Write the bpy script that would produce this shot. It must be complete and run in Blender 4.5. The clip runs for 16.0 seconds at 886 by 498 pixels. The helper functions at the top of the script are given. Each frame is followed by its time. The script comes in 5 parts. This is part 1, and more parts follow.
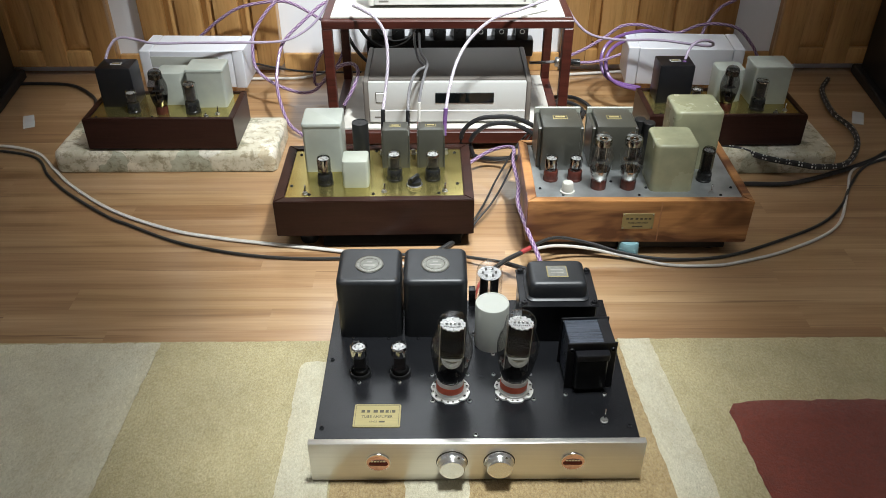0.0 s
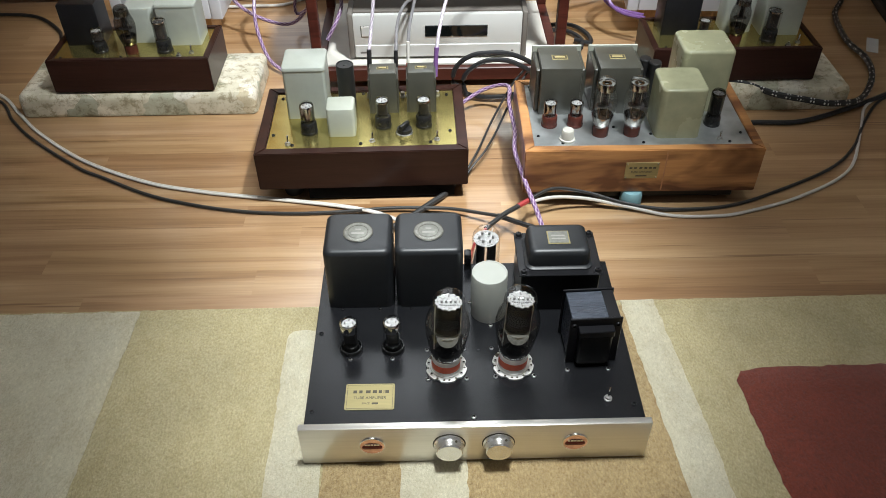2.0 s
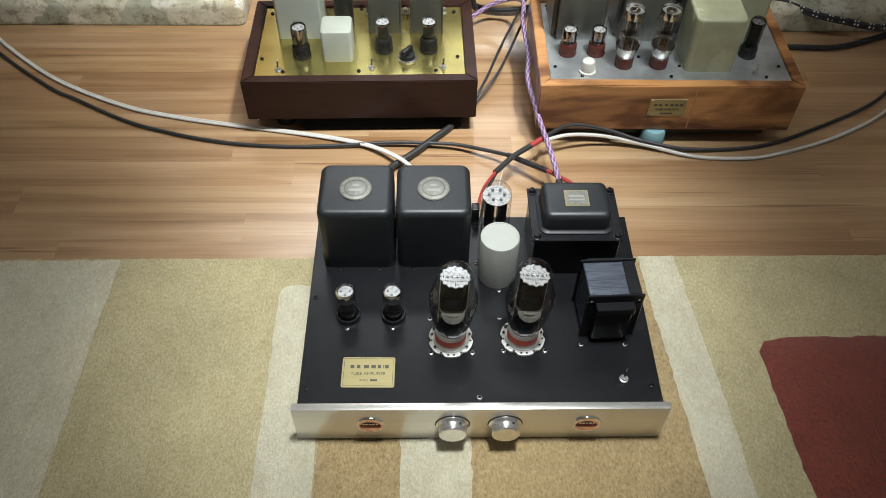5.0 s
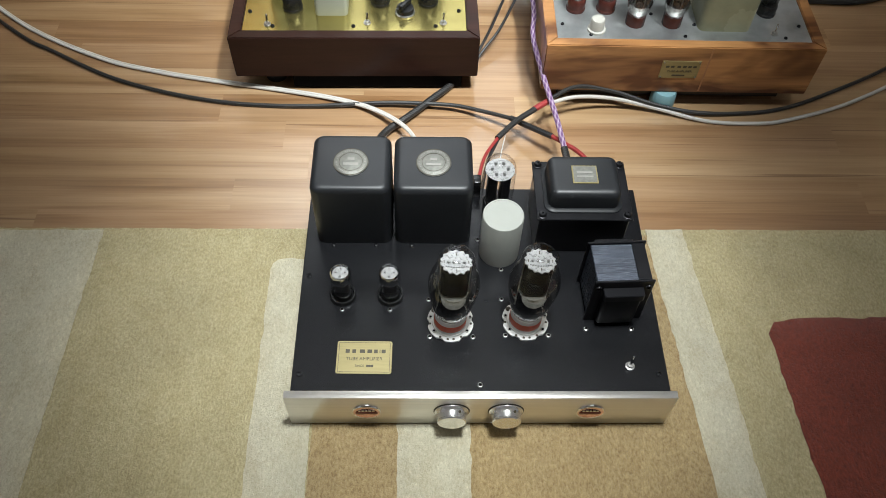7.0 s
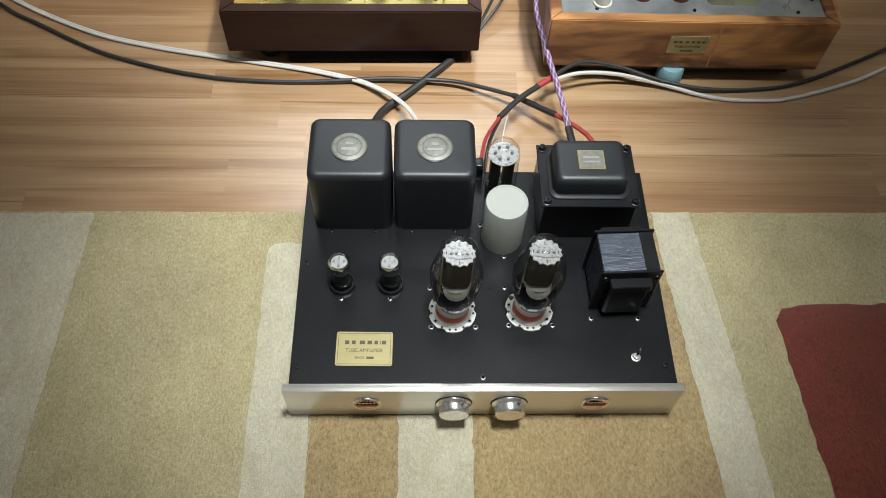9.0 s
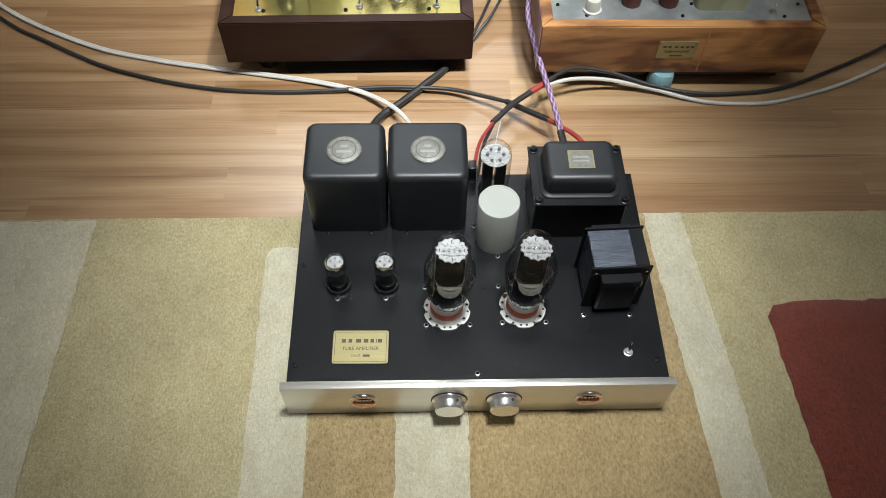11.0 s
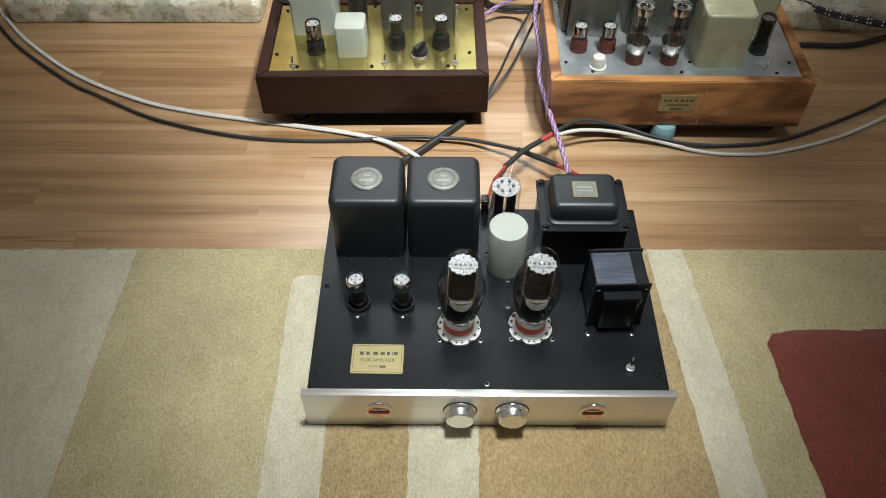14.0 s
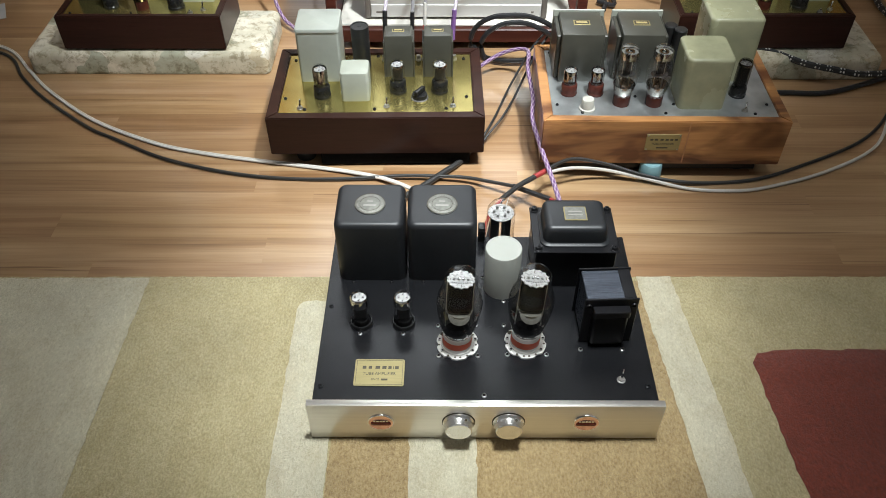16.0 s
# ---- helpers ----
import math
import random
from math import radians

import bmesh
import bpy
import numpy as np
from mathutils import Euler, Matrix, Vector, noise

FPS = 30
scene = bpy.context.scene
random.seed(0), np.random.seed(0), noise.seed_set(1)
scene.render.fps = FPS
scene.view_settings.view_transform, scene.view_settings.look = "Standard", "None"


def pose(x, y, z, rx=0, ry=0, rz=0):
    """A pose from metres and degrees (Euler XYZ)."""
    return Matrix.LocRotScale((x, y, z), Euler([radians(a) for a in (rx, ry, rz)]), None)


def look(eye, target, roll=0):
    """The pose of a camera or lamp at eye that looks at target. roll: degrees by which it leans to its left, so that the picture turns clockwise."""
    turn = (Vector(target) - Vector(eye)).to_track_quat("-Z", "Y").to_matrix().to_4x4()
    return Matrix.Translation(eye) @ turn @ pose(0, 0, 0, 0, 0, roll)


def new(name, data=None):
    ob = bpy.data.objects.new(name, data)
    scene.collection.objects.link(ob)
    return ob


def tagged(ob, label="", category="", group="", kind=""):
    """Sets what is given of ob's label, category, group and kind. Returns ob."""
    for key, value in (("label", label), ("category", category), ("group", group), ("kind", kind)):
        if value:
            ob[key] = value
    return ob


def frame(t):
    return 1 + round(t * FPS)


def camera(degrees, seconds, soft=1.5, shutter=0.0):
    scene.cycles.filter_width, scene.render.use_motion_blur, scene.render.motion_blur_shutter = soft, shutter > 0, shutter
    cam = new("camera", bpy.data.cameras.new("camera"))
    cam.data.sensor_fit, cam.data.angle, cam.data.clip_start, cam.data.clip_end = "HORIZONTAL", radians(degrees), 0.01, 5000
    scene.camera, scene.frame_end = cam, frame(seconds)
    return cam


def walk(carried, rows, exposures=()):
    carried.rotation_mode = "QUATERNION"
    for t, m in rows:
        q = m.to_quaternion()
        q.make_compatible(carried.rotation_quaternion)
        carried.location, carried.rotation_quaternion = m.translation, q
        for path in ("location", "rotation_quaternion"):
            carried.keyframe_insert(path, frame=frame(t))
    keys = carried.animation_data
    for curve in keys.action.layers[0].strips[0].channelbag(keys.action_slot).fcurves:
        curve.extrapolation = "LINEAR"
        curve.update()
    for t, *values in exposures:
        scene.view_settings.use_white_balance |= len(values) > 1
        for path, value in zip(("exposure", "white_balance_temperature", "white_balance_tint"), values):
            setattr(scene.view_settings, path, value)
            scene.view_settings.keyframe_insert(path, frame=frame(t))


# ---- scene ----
cam = camera(58.24, 16.0, 0.8)
# seconds, eye x y z in metres, yaw, pitch, roll in degrees
PATH = [
    (0, -0.0521, -0.7942, 0.9942, -0.20, -34.87, -0.16),
    (0.5, -0.0587, -0.7681, 1.0023, -0.23, -36.28, 0.31),
    (1, -0.0554, -0.7357, 1.0094, -0.59, -38.00, -0.26),
    (1.5, -0.0561, -0.6949, 1.0123, -0.79, -39.93, 0.02),
    (2, -0.0550, -0.6686, 1.0173, -0.98, -41.52, -0.42),
    (2.5, -0.0571, -0.6446, 1.0206, -1.34, -42.94, -0.21),
    (3, -0.0562, -0.6228, 1.0235, -1.26, -44.14, -0.07),
    (3.5, -0.0556, -0.5952, 1.0230, -0.86, -45.36, 0.10),
    (4, -0.0615, -0.5651, 1.0267, -0.98, -46.88, 0.45),
    (6.5, -0.0683, -0.4293, 1.0253, -2.08, -54.59, 1.77),
    (7, -0.0738, -0.4158, 1.0211, -2.43, -55.32, 2.29),
    (7.5, -0.0763, -0.3965, 1.0211, -2.31, -56.29, 2.49),
    (8, -0.0870, -0.3789, 1.0162, -2.30, -57.26, 3.32),
    (8.5, -0.0858, -0.3671, 1.0163, -2.91, -58.10, 3.21),
    (9, -0.0816, -0.3675, 1.0157, -3.30, -58.22, 3.00),
    (11.5, -0.0662, -0.4090, 1.0201, -2.30, -56.19, 1.38),
    (12, -0.0696, -0.4164, 1.0220, -2.18, -55.57, 1.51),
    (12.5, -0.0632, -0.4412, 1.0229, -1.35, -54.57, 1.05),
    (13, -0.0533, -0.4718, 1.0240, -0.57, -53.10, 0.11),
    (13.5, -0.0494, -0.5036, 1.0227, 0.26, -51.36, -0.30),
    (14, -0.0553, -0.5301, 1.0228, 0.47, -49.93, -0.10),
    (14.5, -0.0450, -0.5574, 1.0226, 0.81, -48.42, -0.81),
    (15, -0.0515, -0.5836, 1.0201, 0.67, -46.98, -0.54),
    (15.5, -0.0549, -0.6020, 1.0194, 0.19, -45.82, -0.19),
    (16, -0.0545, -0.6285, 1.0206, 0.35, -44.77, -0.12),
]
walk(cam, [(t, pose(x, y, z, 90 + pitch, 0, yaw) @ pose(0, 0, 0, 0, 0, roll)) for t, x, y, z, yaw, pitch, roll in PATH], [(0, -0.05), (3, -0.08), (7, -0.27), (12.5, -0.27), (16, -0.10)])

# ---- light ----
world = bpy.data.worlds.new("room_dark")
world.use_nodes = True
world.node_tree.nodes["Background"].inputs[0].default_value = (0.9, 0.95, 1.0, 1)
world.node_tree.nodes["Background"].inputs[1].default_value = 0.012
scene.world = world


def unseen_spot(x, y, z, tx, ty, watts, cone, blend, colour, radius, tz=0.0):
    lamp = bpy.data.lights.new("unseen_spot", "SPOT")
    lamp.energy, lamp.spot_size, lamp.spot_blend = watts, radians(cone), blend
    lamp.color, lamp.shadow_soft_size = colour, radius
    ob = new("unseen_spot", lamp)
    ob.matrix_world = look((x, y, z), (tx, ty, tz))
    return ob


LAMP = (0.94, 1.0, 1.02)
# Unseen lamps, added with narrow cones so light drops off at the sides.
unseen_spot(0.60, 0.10, 2.50, -0.14, 1.28, 640, 41, 1.0, LAMP, 0.12)
unseen_spot(0.12, 0.10, 2.50, -0.04, 0.26, 385, 29, 1.0, LAMP, 0.14)
# Added to brighten the upper north wall mirrored in the floor; fitting unseen.
unseen_spot(0.00, 0.55, 2.50, -0.20, 1.65, 640, 60, 1.0, LAMP, 0.10, 1.65)
# Added fill light for fronts and rug; no such panel is known here.
panel = bpy.data.lights.new("fill_panel", "AREA")
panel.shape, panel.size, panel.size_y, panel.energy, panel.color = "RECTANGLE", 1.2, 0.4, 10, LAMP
new("fill_panel", panel).matrix_world = look((0.10, 0.05, 2.57), (0.10, 0.05, 0))


# ---- materials ----
def node_mat(name):
    m = bpy.data.materials.new(name)
    m.use_nodes = True
    nt = m.node_tree
    return m, nt, nt.nodes["Principled BSDF"]


def coords(nt, scale=(1, 1, 1), kind="Object"):
    tc, mp = nt.nodes.new("ShaderNodeTexCoord"), nt.nodes.new("ShaderNodeMapping")
    mp.inputs["Scale"].default_value = scale
    nt.links.new(tc.outputs[kind], mp.inputs["Vector"])
    return mp.outputs["Vector"]


def noise_tex(nt, vec, scale, detail=4, rough=0.55, distort=0.0):
    n = nt.nodes.new("ShaderNodeTexNoise")
    n.inputs["Scale"].default_value, n.inputs["Detail"].default_value = scale, detail
    n.inputs["Roughness"].default_value, n.inputs["Distortion"].default_value = rough, distort
    nt.links.new(vec, n.inputs["Vector"])
    return n.outputs["Fac"]


def ramp(nt, fac, stops):
    r = nt.nodes.new("ShaderNodeValToRGB")
    e = r.color_ramp.elements
    while len(e) < len(stops):
        e.new(0.5)
    for el, (p, c) in zip(e, stops):
        el.position, el.color = p, (*c, 1)
    nt.links.new(fac, r.inputs["Fac"])
    return r.outputs["Color"]


def mixed(nt, a, b, fac, mode="MIX"):
    m = nt.nodes.new("ShaderNodeMix")
    m.data_type, m.blend_type = "RGBA", mode
    for socket, v in ((m.inputs["Factor"], fac), (m.inputs["A"], a), (m.inputs["B"], b)):
        if isinstance(v, bpy.types.NodeSocket):
            nt.links.new(v, socket)
        else:
            socket.default_value = v if isinstance(v, float) else (*v, 1)
    return m.outputs["Result"]


def bumped(nt, bsdf, height, strength, distance=0.001):
    b = nt.nodes.new("ShaderNodeBump")
    b.inputs["Strength"].default_value, b.inputs["Distance"].default_value = strength, distance
    nt.links.new(height, b.inputs["Height"])
    nt.links.new(b.outputs["Normal"], bsdf.inputs["Normal"])


def simple(name, colour, rough=0.5, metal=0.0, vary=0.12, grain=40.0, fine=400.0, bump=0.05, stretch=(1, 1, 1), coat=0.0, spec=0.5):
    """Paint, metal or plastic with cloudy wear and a fine grain."""
    m, nt, p = node_mat(name)
    v = coords(nt, stretch)
    big, small = noise_tex(nt, v, grain, 5), noise_tex(nt, v, fine, 2)
    dark = tuple(c * (1 - vary) for c in colour)
    light = tuple(min(1, c * (1 + vary)) for c in colour)
    col = ramp(nt, big, [(0.3, dark), (0.7, light)])
    nt.links.new(col, p.inputs["Base Color"])
    r = nt.nodes.new("ShaderNodeMapRange")
    r.inputs["To Min"].default_value, r.inputs["To Max"].default_value = rough * 0.85, min(1, rough * 1.15)
    nt.links.new(big, r.inputs["Value"])
    nt.links.new(r.outputs["Result"], p.inputs["Roughness"])
    p.inputs["Metallic"].default_value = metal
    p.inputs["Coat Weight"].default_value = coat
    p.inputs["Specular IOR Level"].default_value = spec
    if bump:
        bumped(nt, p, small, bump, 0.0006)
    return m


def wood(name, dark, light, rough=0.35, along="x", scale=1.0, coat=0.0, by_object=True, spec=0.5):
    m, nt, p = node_mat(name)
    p.inputs["Specular IOR Level"].default_value = spec
    st = {"x": (1.2, 14, 14), "y": (14, 1.2, 14), "z": (14, 14, 1.2)}[along]
    tc, mp = nt.nodes.new("ShaderNodeTexCoord"), nt.nodes.new("ShaderNodeMapping")
    mp.inputs["Scale"].default_value = tuple(s * scale for s in st)
    nt.links.new(tc.outputs["Object"], mp.inputs["Vector"])
    info = nt.nodes.new("ShaderNodeObjectInfo")
    if by_object:
        sh = nt.nodes.new("ShaderNodeVectorMath")
        sh.operation = "SCALE"
        sh.inputs[0].default_value = (37, 53, 71)
        nt.links.new(info.outputs["Random"], sh.inputs["Scale"])
        nt.links.new(sh.outputs["Vector"], mp.inputs["Location"])
    v = mp.outputs["Vector"]
    g = noise_tex(nt, v, 2.2, 6, 0.6, 0.6)
    f = noise_tex(nt, v, 14, 3, 0.6)
    col = ramp(nt, g, [(0.25, dark), (0.5, tuple((a + b) / 2 for a, b in zip(dark, light))), (0.75, light)])
    streak = ramp(nt, f, [(0.30, (0.55, 0.50, 0.46)), (0.42, (0.86, 0.84, 0.82)), (0.58, (1, 1, 1))])
    col = mixed(nt, col, streak, 0.55, "MULTIPLY")
    if by_object:
        tone = ramp(nt, info.outputs["Random"], [(0.0, (0.76, 0.71, 0.66)), (0.5, (1, 0.98, 0.96)), (1.0, (1.16, 1.18, 1.20))])
        col = mixed(nt, col, tone, 0.8, "MULTIPLY")
    nt.links.new(col, p.inputs["Base Color"])
    p.inputs["Roughness"].default_value = rough
    p.inputs["Coat Weight"].default_value = coat
    p.inputs["Coat Roughness"].default_value = 0.15
    bumped(nt, p, f, 0.08, 0.0005)
    return m


def laminate(name):
    """Satin laminate strips: pinkish and honey tones, soft figure, thin dark grain lines and a glossy wear coat."""
    m, nt, p = node_mat(name)
    info = nt.nodes.new("ShaderNodeObjectInfo")
    sh = nt.nodes.new("ShaderNodeVectorMath")
    sh.operation = "SCALE"
    sh.inputs[0].default_value = (37, 53, 71)
    nt.links.new(info.outputs["Random"], sh.inputs["Scale"])

    def field(scale):
        tc, mp = nt.nodes.new("ShaderNodeTexCoord"), nt.nodes.new("ShaderNodeMapping")
        mp.inputs["Scale"].default_value = scale
        nt.links.new(tc.outputs["Object"], mp.inputs["Vector"])
        nt.links.new(sh.outputs["Vector"], mp.inputs["Location"])
        return mp.outputs["Vector"]

    figure = noise_tex(nt, field((0.8, 14, 10)), 1.5, 4, 0.5, 0.7)
    grain = noise_tex(nt, field((2.0, 90, 40)), 2.0, 5, 0.62, 0.5)
    lines = noise_tex(nt, field((0.5, 40, 20)), 2.2, 3, 0.5, 1.2)
    col = ramp(nt, figure, [(0.30, (0.245, 0.135, 0.060)), (0.48, (0.360, 0.222, 0.114)), (0.70, (0.460, 0.312, 0.180))])
    col = mixed(nt, col, ramp(nt, grain, [(0.32, (0.80, 0.75, 0.70)), (0.60, (1.04, 1.03, 1.02))]), 0.8, "MULTIPLY")
    col = mixed(nt, col, ramp(nt, lines, [(0.30, (0.42, 0.33, 0.27)), (0.36, (1, 1, 1))]), 0.7, "MULTIPLY")
    tone = ramp(nt, info.outputs["Random"], [(0.0, (0.80, 0.70, 0.62)), (0.35, (1.0, 0.93, 0.90)), (0.7, (1.02, 1.02, 0.92)), (1.0, (1.12, 1.14, 1.14))])
    col = mixed(nt, col, tone, 0.5, "MULTIPLY")
    nt.links.new(col, p.inputs["Base Color"])
    p.inputs["Roughness"].default_value, p.inputs["Specular IOR Level"].default_value = 0.28, 0.8
    p.inputs["Coat Weight"].default_value, p.inputs["Coat Roughness"].default_value = 1.0, 0.15
    bumped(nt, p, grain, 0.06, 0.0005)
    return m


def mottled_wood(name, dark, light):
    """Varnished solid board with cloudy figure, long grain and a satin coat."""
    m, nt, p = node_mat(name)
    broad = noise_tex(nt, coords(nt, (2.2, 5, 7)), 2.2, 3, 0.55, 0.8)
    grain = noise_tex(nt, coords(nt, (2.5, 40, 40)), 4.0, 5, 0.65, 0.3)
    col = ramp(nt, broad, [(0.38, dark), (0.50, tuple(0.5 * a + 0.5 * b for a, b in zip(dark, light))), (0.62, light)])
    col = mixed(nt, col, ramp(nt, grain, [(0.32, (0.66, 0.58, 0.52)), (0.62, (1.06, 1.05, 1.04))]), 0.45, "MULTIPLY")
    nt.links.new(col, p.inputs["Base Color"])
    p.inputs["Roughness"].default_value = 0.34
    p.inputs["Coat Weight"].default_value, p.inputs["Coat Roughness"].default_value = 0.4, 0.18
    bumped(nt, p, grain, 0.08, 0.0005)
    return m


def pile(name, dark, light):
    """Short woven rug pile: single tufts lying towards the room, flecks, worn clouds; matt and rough."""
    m, nt, p = node_mat(name)
    v = coords(nt)
    tuft = noise_tex(nt, coords(nt, (1, 0.55, 1)), 330, 3, 0.6, 0.4)
    fleck, cloud = noise_tex(nt, v, 620, 2, 0.7), noise_tex(nt, v, 6, 4)
    patch = noise_tex(nt, coords(nt, (1, 0.6, 1)), 38, 5, 0.72, 0.6)
    mid = tuple((a + b) / 2 for a, b in zip(dark, light))
    col = ramp(nt, tuft, [(0.30, dark), (0.44, mid), (0.62, light), (0.72, tuple(c * 1.12 for c in light))])
    col = mixed(nt, col, ramp(nt, fleck, [(0.36, (0.84, 0.82, 0.78)), (0.6, (1.05, 1.05, 1.04))]), 0.7, "MULTIPLY")
    col = mixed(nt, col, ramp(nt, cloud, [(0.3, (0.86, 0.85, 0.84)), (0.7, (1.07, 1.06, 1.04))]), 1.0, "MULTIPLY")
    col = mixed(nt, col, ramp(nt, patch, [(0.36, (0.86, 0.81, 0.72)), (0.58, (1.05, 1.05, 1.05))]), 0.55, "MULTIPLY")
    nt.links.new(col, p.inputs["Base Color"])
    p.inputs["Roughness"].default_value, p.inputs["Sheen Weight"].default_value = 0.95, 0.25
    mx = nt.nodes.new("ShaderNodeMath")
    mx.operation = "ADD"
    nt.links.new(fleck, mx.inputs[0])
    nt.links.new(tuft, mx.inputs[1])
    bumped(nt, p, mx.outputs[0], 0.8, 0.003)
    return m


def clear_glass(name, tint=(1, 1, 1), base=0.018):
    m = bpy.data.materials.new(name)
    m.use_nodes = True
    nt = m.node_tree
    nt.nodes.clear()
    out, mix = nt.nodes.new("ShaderNodeOutputMaterial"), nt.nodes.new("ShaderNodeMixShader")
    tr, gl, lw = nt.nodes.new("ShaderNodeBsdfTransparent"), nt.nodes.new("ShaderNodeBsdfGlossy"), nt.nodes.new("ShaderNodeLayerWeight")
    tr.inputs["Color"].default_value, gl.inputs["Roughness"].default_value = (*tint, 1), 0.03
    lw.inputs["Blend"].default_value = 0.5
    sq, ad = nt.nodes.new("ShaderNodeMath"), nt.nodes.new("ShaderNodeMath")
    sq.operation, sq.inputs[1].default_value = "POWER", 4.0
    ad.operation, ad.inputs[1].default_value, ad.inputs[2].default_value = "MULTIPLY_ADD", 0.70, base
    nt.links.new(lw.outputs["Facing"], sq.inputs[0])
    nt.links.new(sq.outputs[0], ad.inputs[0])
    nt.links.new(ad.outputs[0], mix.inputs[0])
    nt.links.new(tr.outputs[0], mix.inputs[1])
    nt.links.new(gl.outputs[0], mix.inputs[2])
    nt.links.new(mix.outputs[0], out.inputs[0])
    return m


def braid(name, base, fleck, strands=3, pitch=0.014, share=0.55, soft=0.2, rough=0.35, cross=0.35):
    """Cable sleeve: two helical weaves wound against each other round the cable."""
    m, nt, p = node_mat(name)
    tones = []
    for turn in (1, -1):
        v = coords(nt, (turn * 0.2 * math.pi * strands, 0.2 * math.pi / pitch, 1), "UV")
        w = nt.nodes.new("ShaderNodeTexWave")
        w.wave_type, w.bands_direction = "BANDS", "DIAGONAL"
        w.inputs["Scale"].default_value, w.inputs["Distortion"].default_value = 1.0, 0.8
        w.inputs["Detail Scale"].default_value = 0.6
        nt.links.new(v, w.inputs["Vector"])
        tones.append((w, ramp(nt, w.outputs["Fac"], [(share, base), (min(0.99, share + soft), fleck)])))
    nt.links.new(mixed(nt, tones[0][1], tones[1][1], cross), p.inputs["Base Color"])
    p.inputs["Roughness"].default_value = rough
    bumped(nt, p, tones[0][0].outputs["Fac"], 0.25, 0.0006)
    return m


def flecked(name, base, fleck):
    """A dark cable sleeve with rows of small pale stitches."""
    m, nt, p = node_mat(name)
    v = coords(nt, (5, 130, 1), "UV")
    vor = nt.nodes.new("ShaderNodeTexVoronoi")
    vor.voronoi_dimensions = "2D"
    vor.inputs["Scale"].default_value, vor.inputs["Randomness"].default_value = 1.0, 0.25
    nt.links.new(v, vor.inputs["Vector"])
    cl = nt.nodes.new("ShaderNodeTexWave")
    cl.wave_type, cl.bands_direction = "BANDS", "Y"
    cl.inputs["Scale"].default_value = 0.085
    nt.links.new(v, cl.inputs["Vector"])
    spot = ramp(nt, vor.outputs["Distance"], [(0.20, fleck), (0.30, base)])
    row = ramp(nt, cl.outputs["Fac"], [(0.45, (0, 0, 0)), (0.6, (1, 1, 1))])
    nt.links.new(mixed(nt, base, spot, row), p.inputs["Base Color"])
    p.inputs["Roughness"].default_value = 0.45
    bumped(nt, p, vor.outputs["Distance"], 0.3, 0.0008)
    return m


M_ALU = simple("brushed_aluminium", (0.74, 0.715, 0.67), 0.30, 0.85, 0.04, 6, 60, 0.04, (1, 40, 40))
M_ALU_TURNED = simple("turned_aluminium", (0.80, 0.79, 0.77), 0.22, 0.95, 0.05, 30, 300, 0.04)
M_BLACK_CAN = simple("satin_black_paint", (0.0150, 0.0165, 0.0185), 0.42, 0.0, 0.12, 20, 900, 0.05, spec=0.5)
M_BLACK_PLATE = simple("black_anodised_plate", (0.0075, 0.0078, 0.0090), 0.26, 0.0, 0.15, 5, 700, 0.008, (1, 3, 1), spec=0.32)
M_BLACK_STEEL = simple("black_lacquered_steel", (0.008, 0.008, 0.0095), 0.30, 0.0, 0.2, 25, 500, 0.05, spec=0.35)
M_LAMINATION = simple("lacquered_laminations", (0.060, 0.070, 0.090), 0.28, 0.5, 0.45, 30, 120, 0.5, (0.3, 26, 1))
M_SCREW = simple("steel_screw", (0.55, 0.54, 0.52), 0.3, 1.0, 0.1, 200, 900, 0.02)
M_SCREW_BLACK = simple("blackened_screw", (0.02, 0.02, 0.022), 0.3, 0.6, 0.2, 200, 900, 0.02)
M_CHROME = simple("bright_chrome", (0.86, 0.86, 0.85), 0.08, 1.0, 0.03, 60, 400, 0.0)
# Upright light and dark streaks in the colour stand in for room reflections.
M_GETTER = simple("getter_silver_reflections", (0.66, 0.655, 0.64), 0.13, 1.0, 0.9, 5, 22, 0.08, (22, 22, 0.8))
M_MICA = simple("white_mica", (0.42, 0.42, 0.41), 0.28, 0.35, 0.12, 260, 900, 0.2)
M_ANODE = simple("blackened_anode", (0.045, 0.044, 0.044), 0.38, 0.3, 0.3, 90, 500, 0.05)
M_ANODE_DARK = simple("carbonised_anode", (0.006, 0.0055, 0.005), 0.6, 0.0, 0.3, 90, 500, 0.05, spec=0.12)
M_MICA_GREY = simple("grey_mica", (0.15, 0.15, 0.135), 0.35, 0.1, 0.3, 160, 700, 0.1)
M_DOME = simple("smoky_dome_silver", (0.55, 0.55, 0.54), 0.14, 1.0, 0.35, 130, 500, 0.1)
M_KNOB = simple("yellowed_white_bakelite", (0.46, 0.45, 0.40), 0.35, 0.0, 0.06, 60, 500, 0.02)
M_CUP = simple("silver_getter_cup", (0.34, 0.33, 0.31), 0.16, 0.95, 0.4, 120, 500, 0.05)
M_FILM = simple("black_getter_film", (0.008, 0.008, 0.008), 0.30, 0.0, 0.2, 90, 500, 0.02, spec=0.2)
M_ANODE_GREY = simple("nickel_anode", (0.33, 0.325, 0.315), 0.32, 0.8, 0.2, 90, 500, 0.05)
M_CERAMIC = simple("glazed_ceramic", (0.74, 0.73, 0.70), 0.25, 0.0, 0.04, 60, 500, 0.02)
M_RED_BAND = simple("orange_red_band", (0.62, 0.11, 0.05), 0.45, 0.0, 0.15, 120, 600, 0.04)
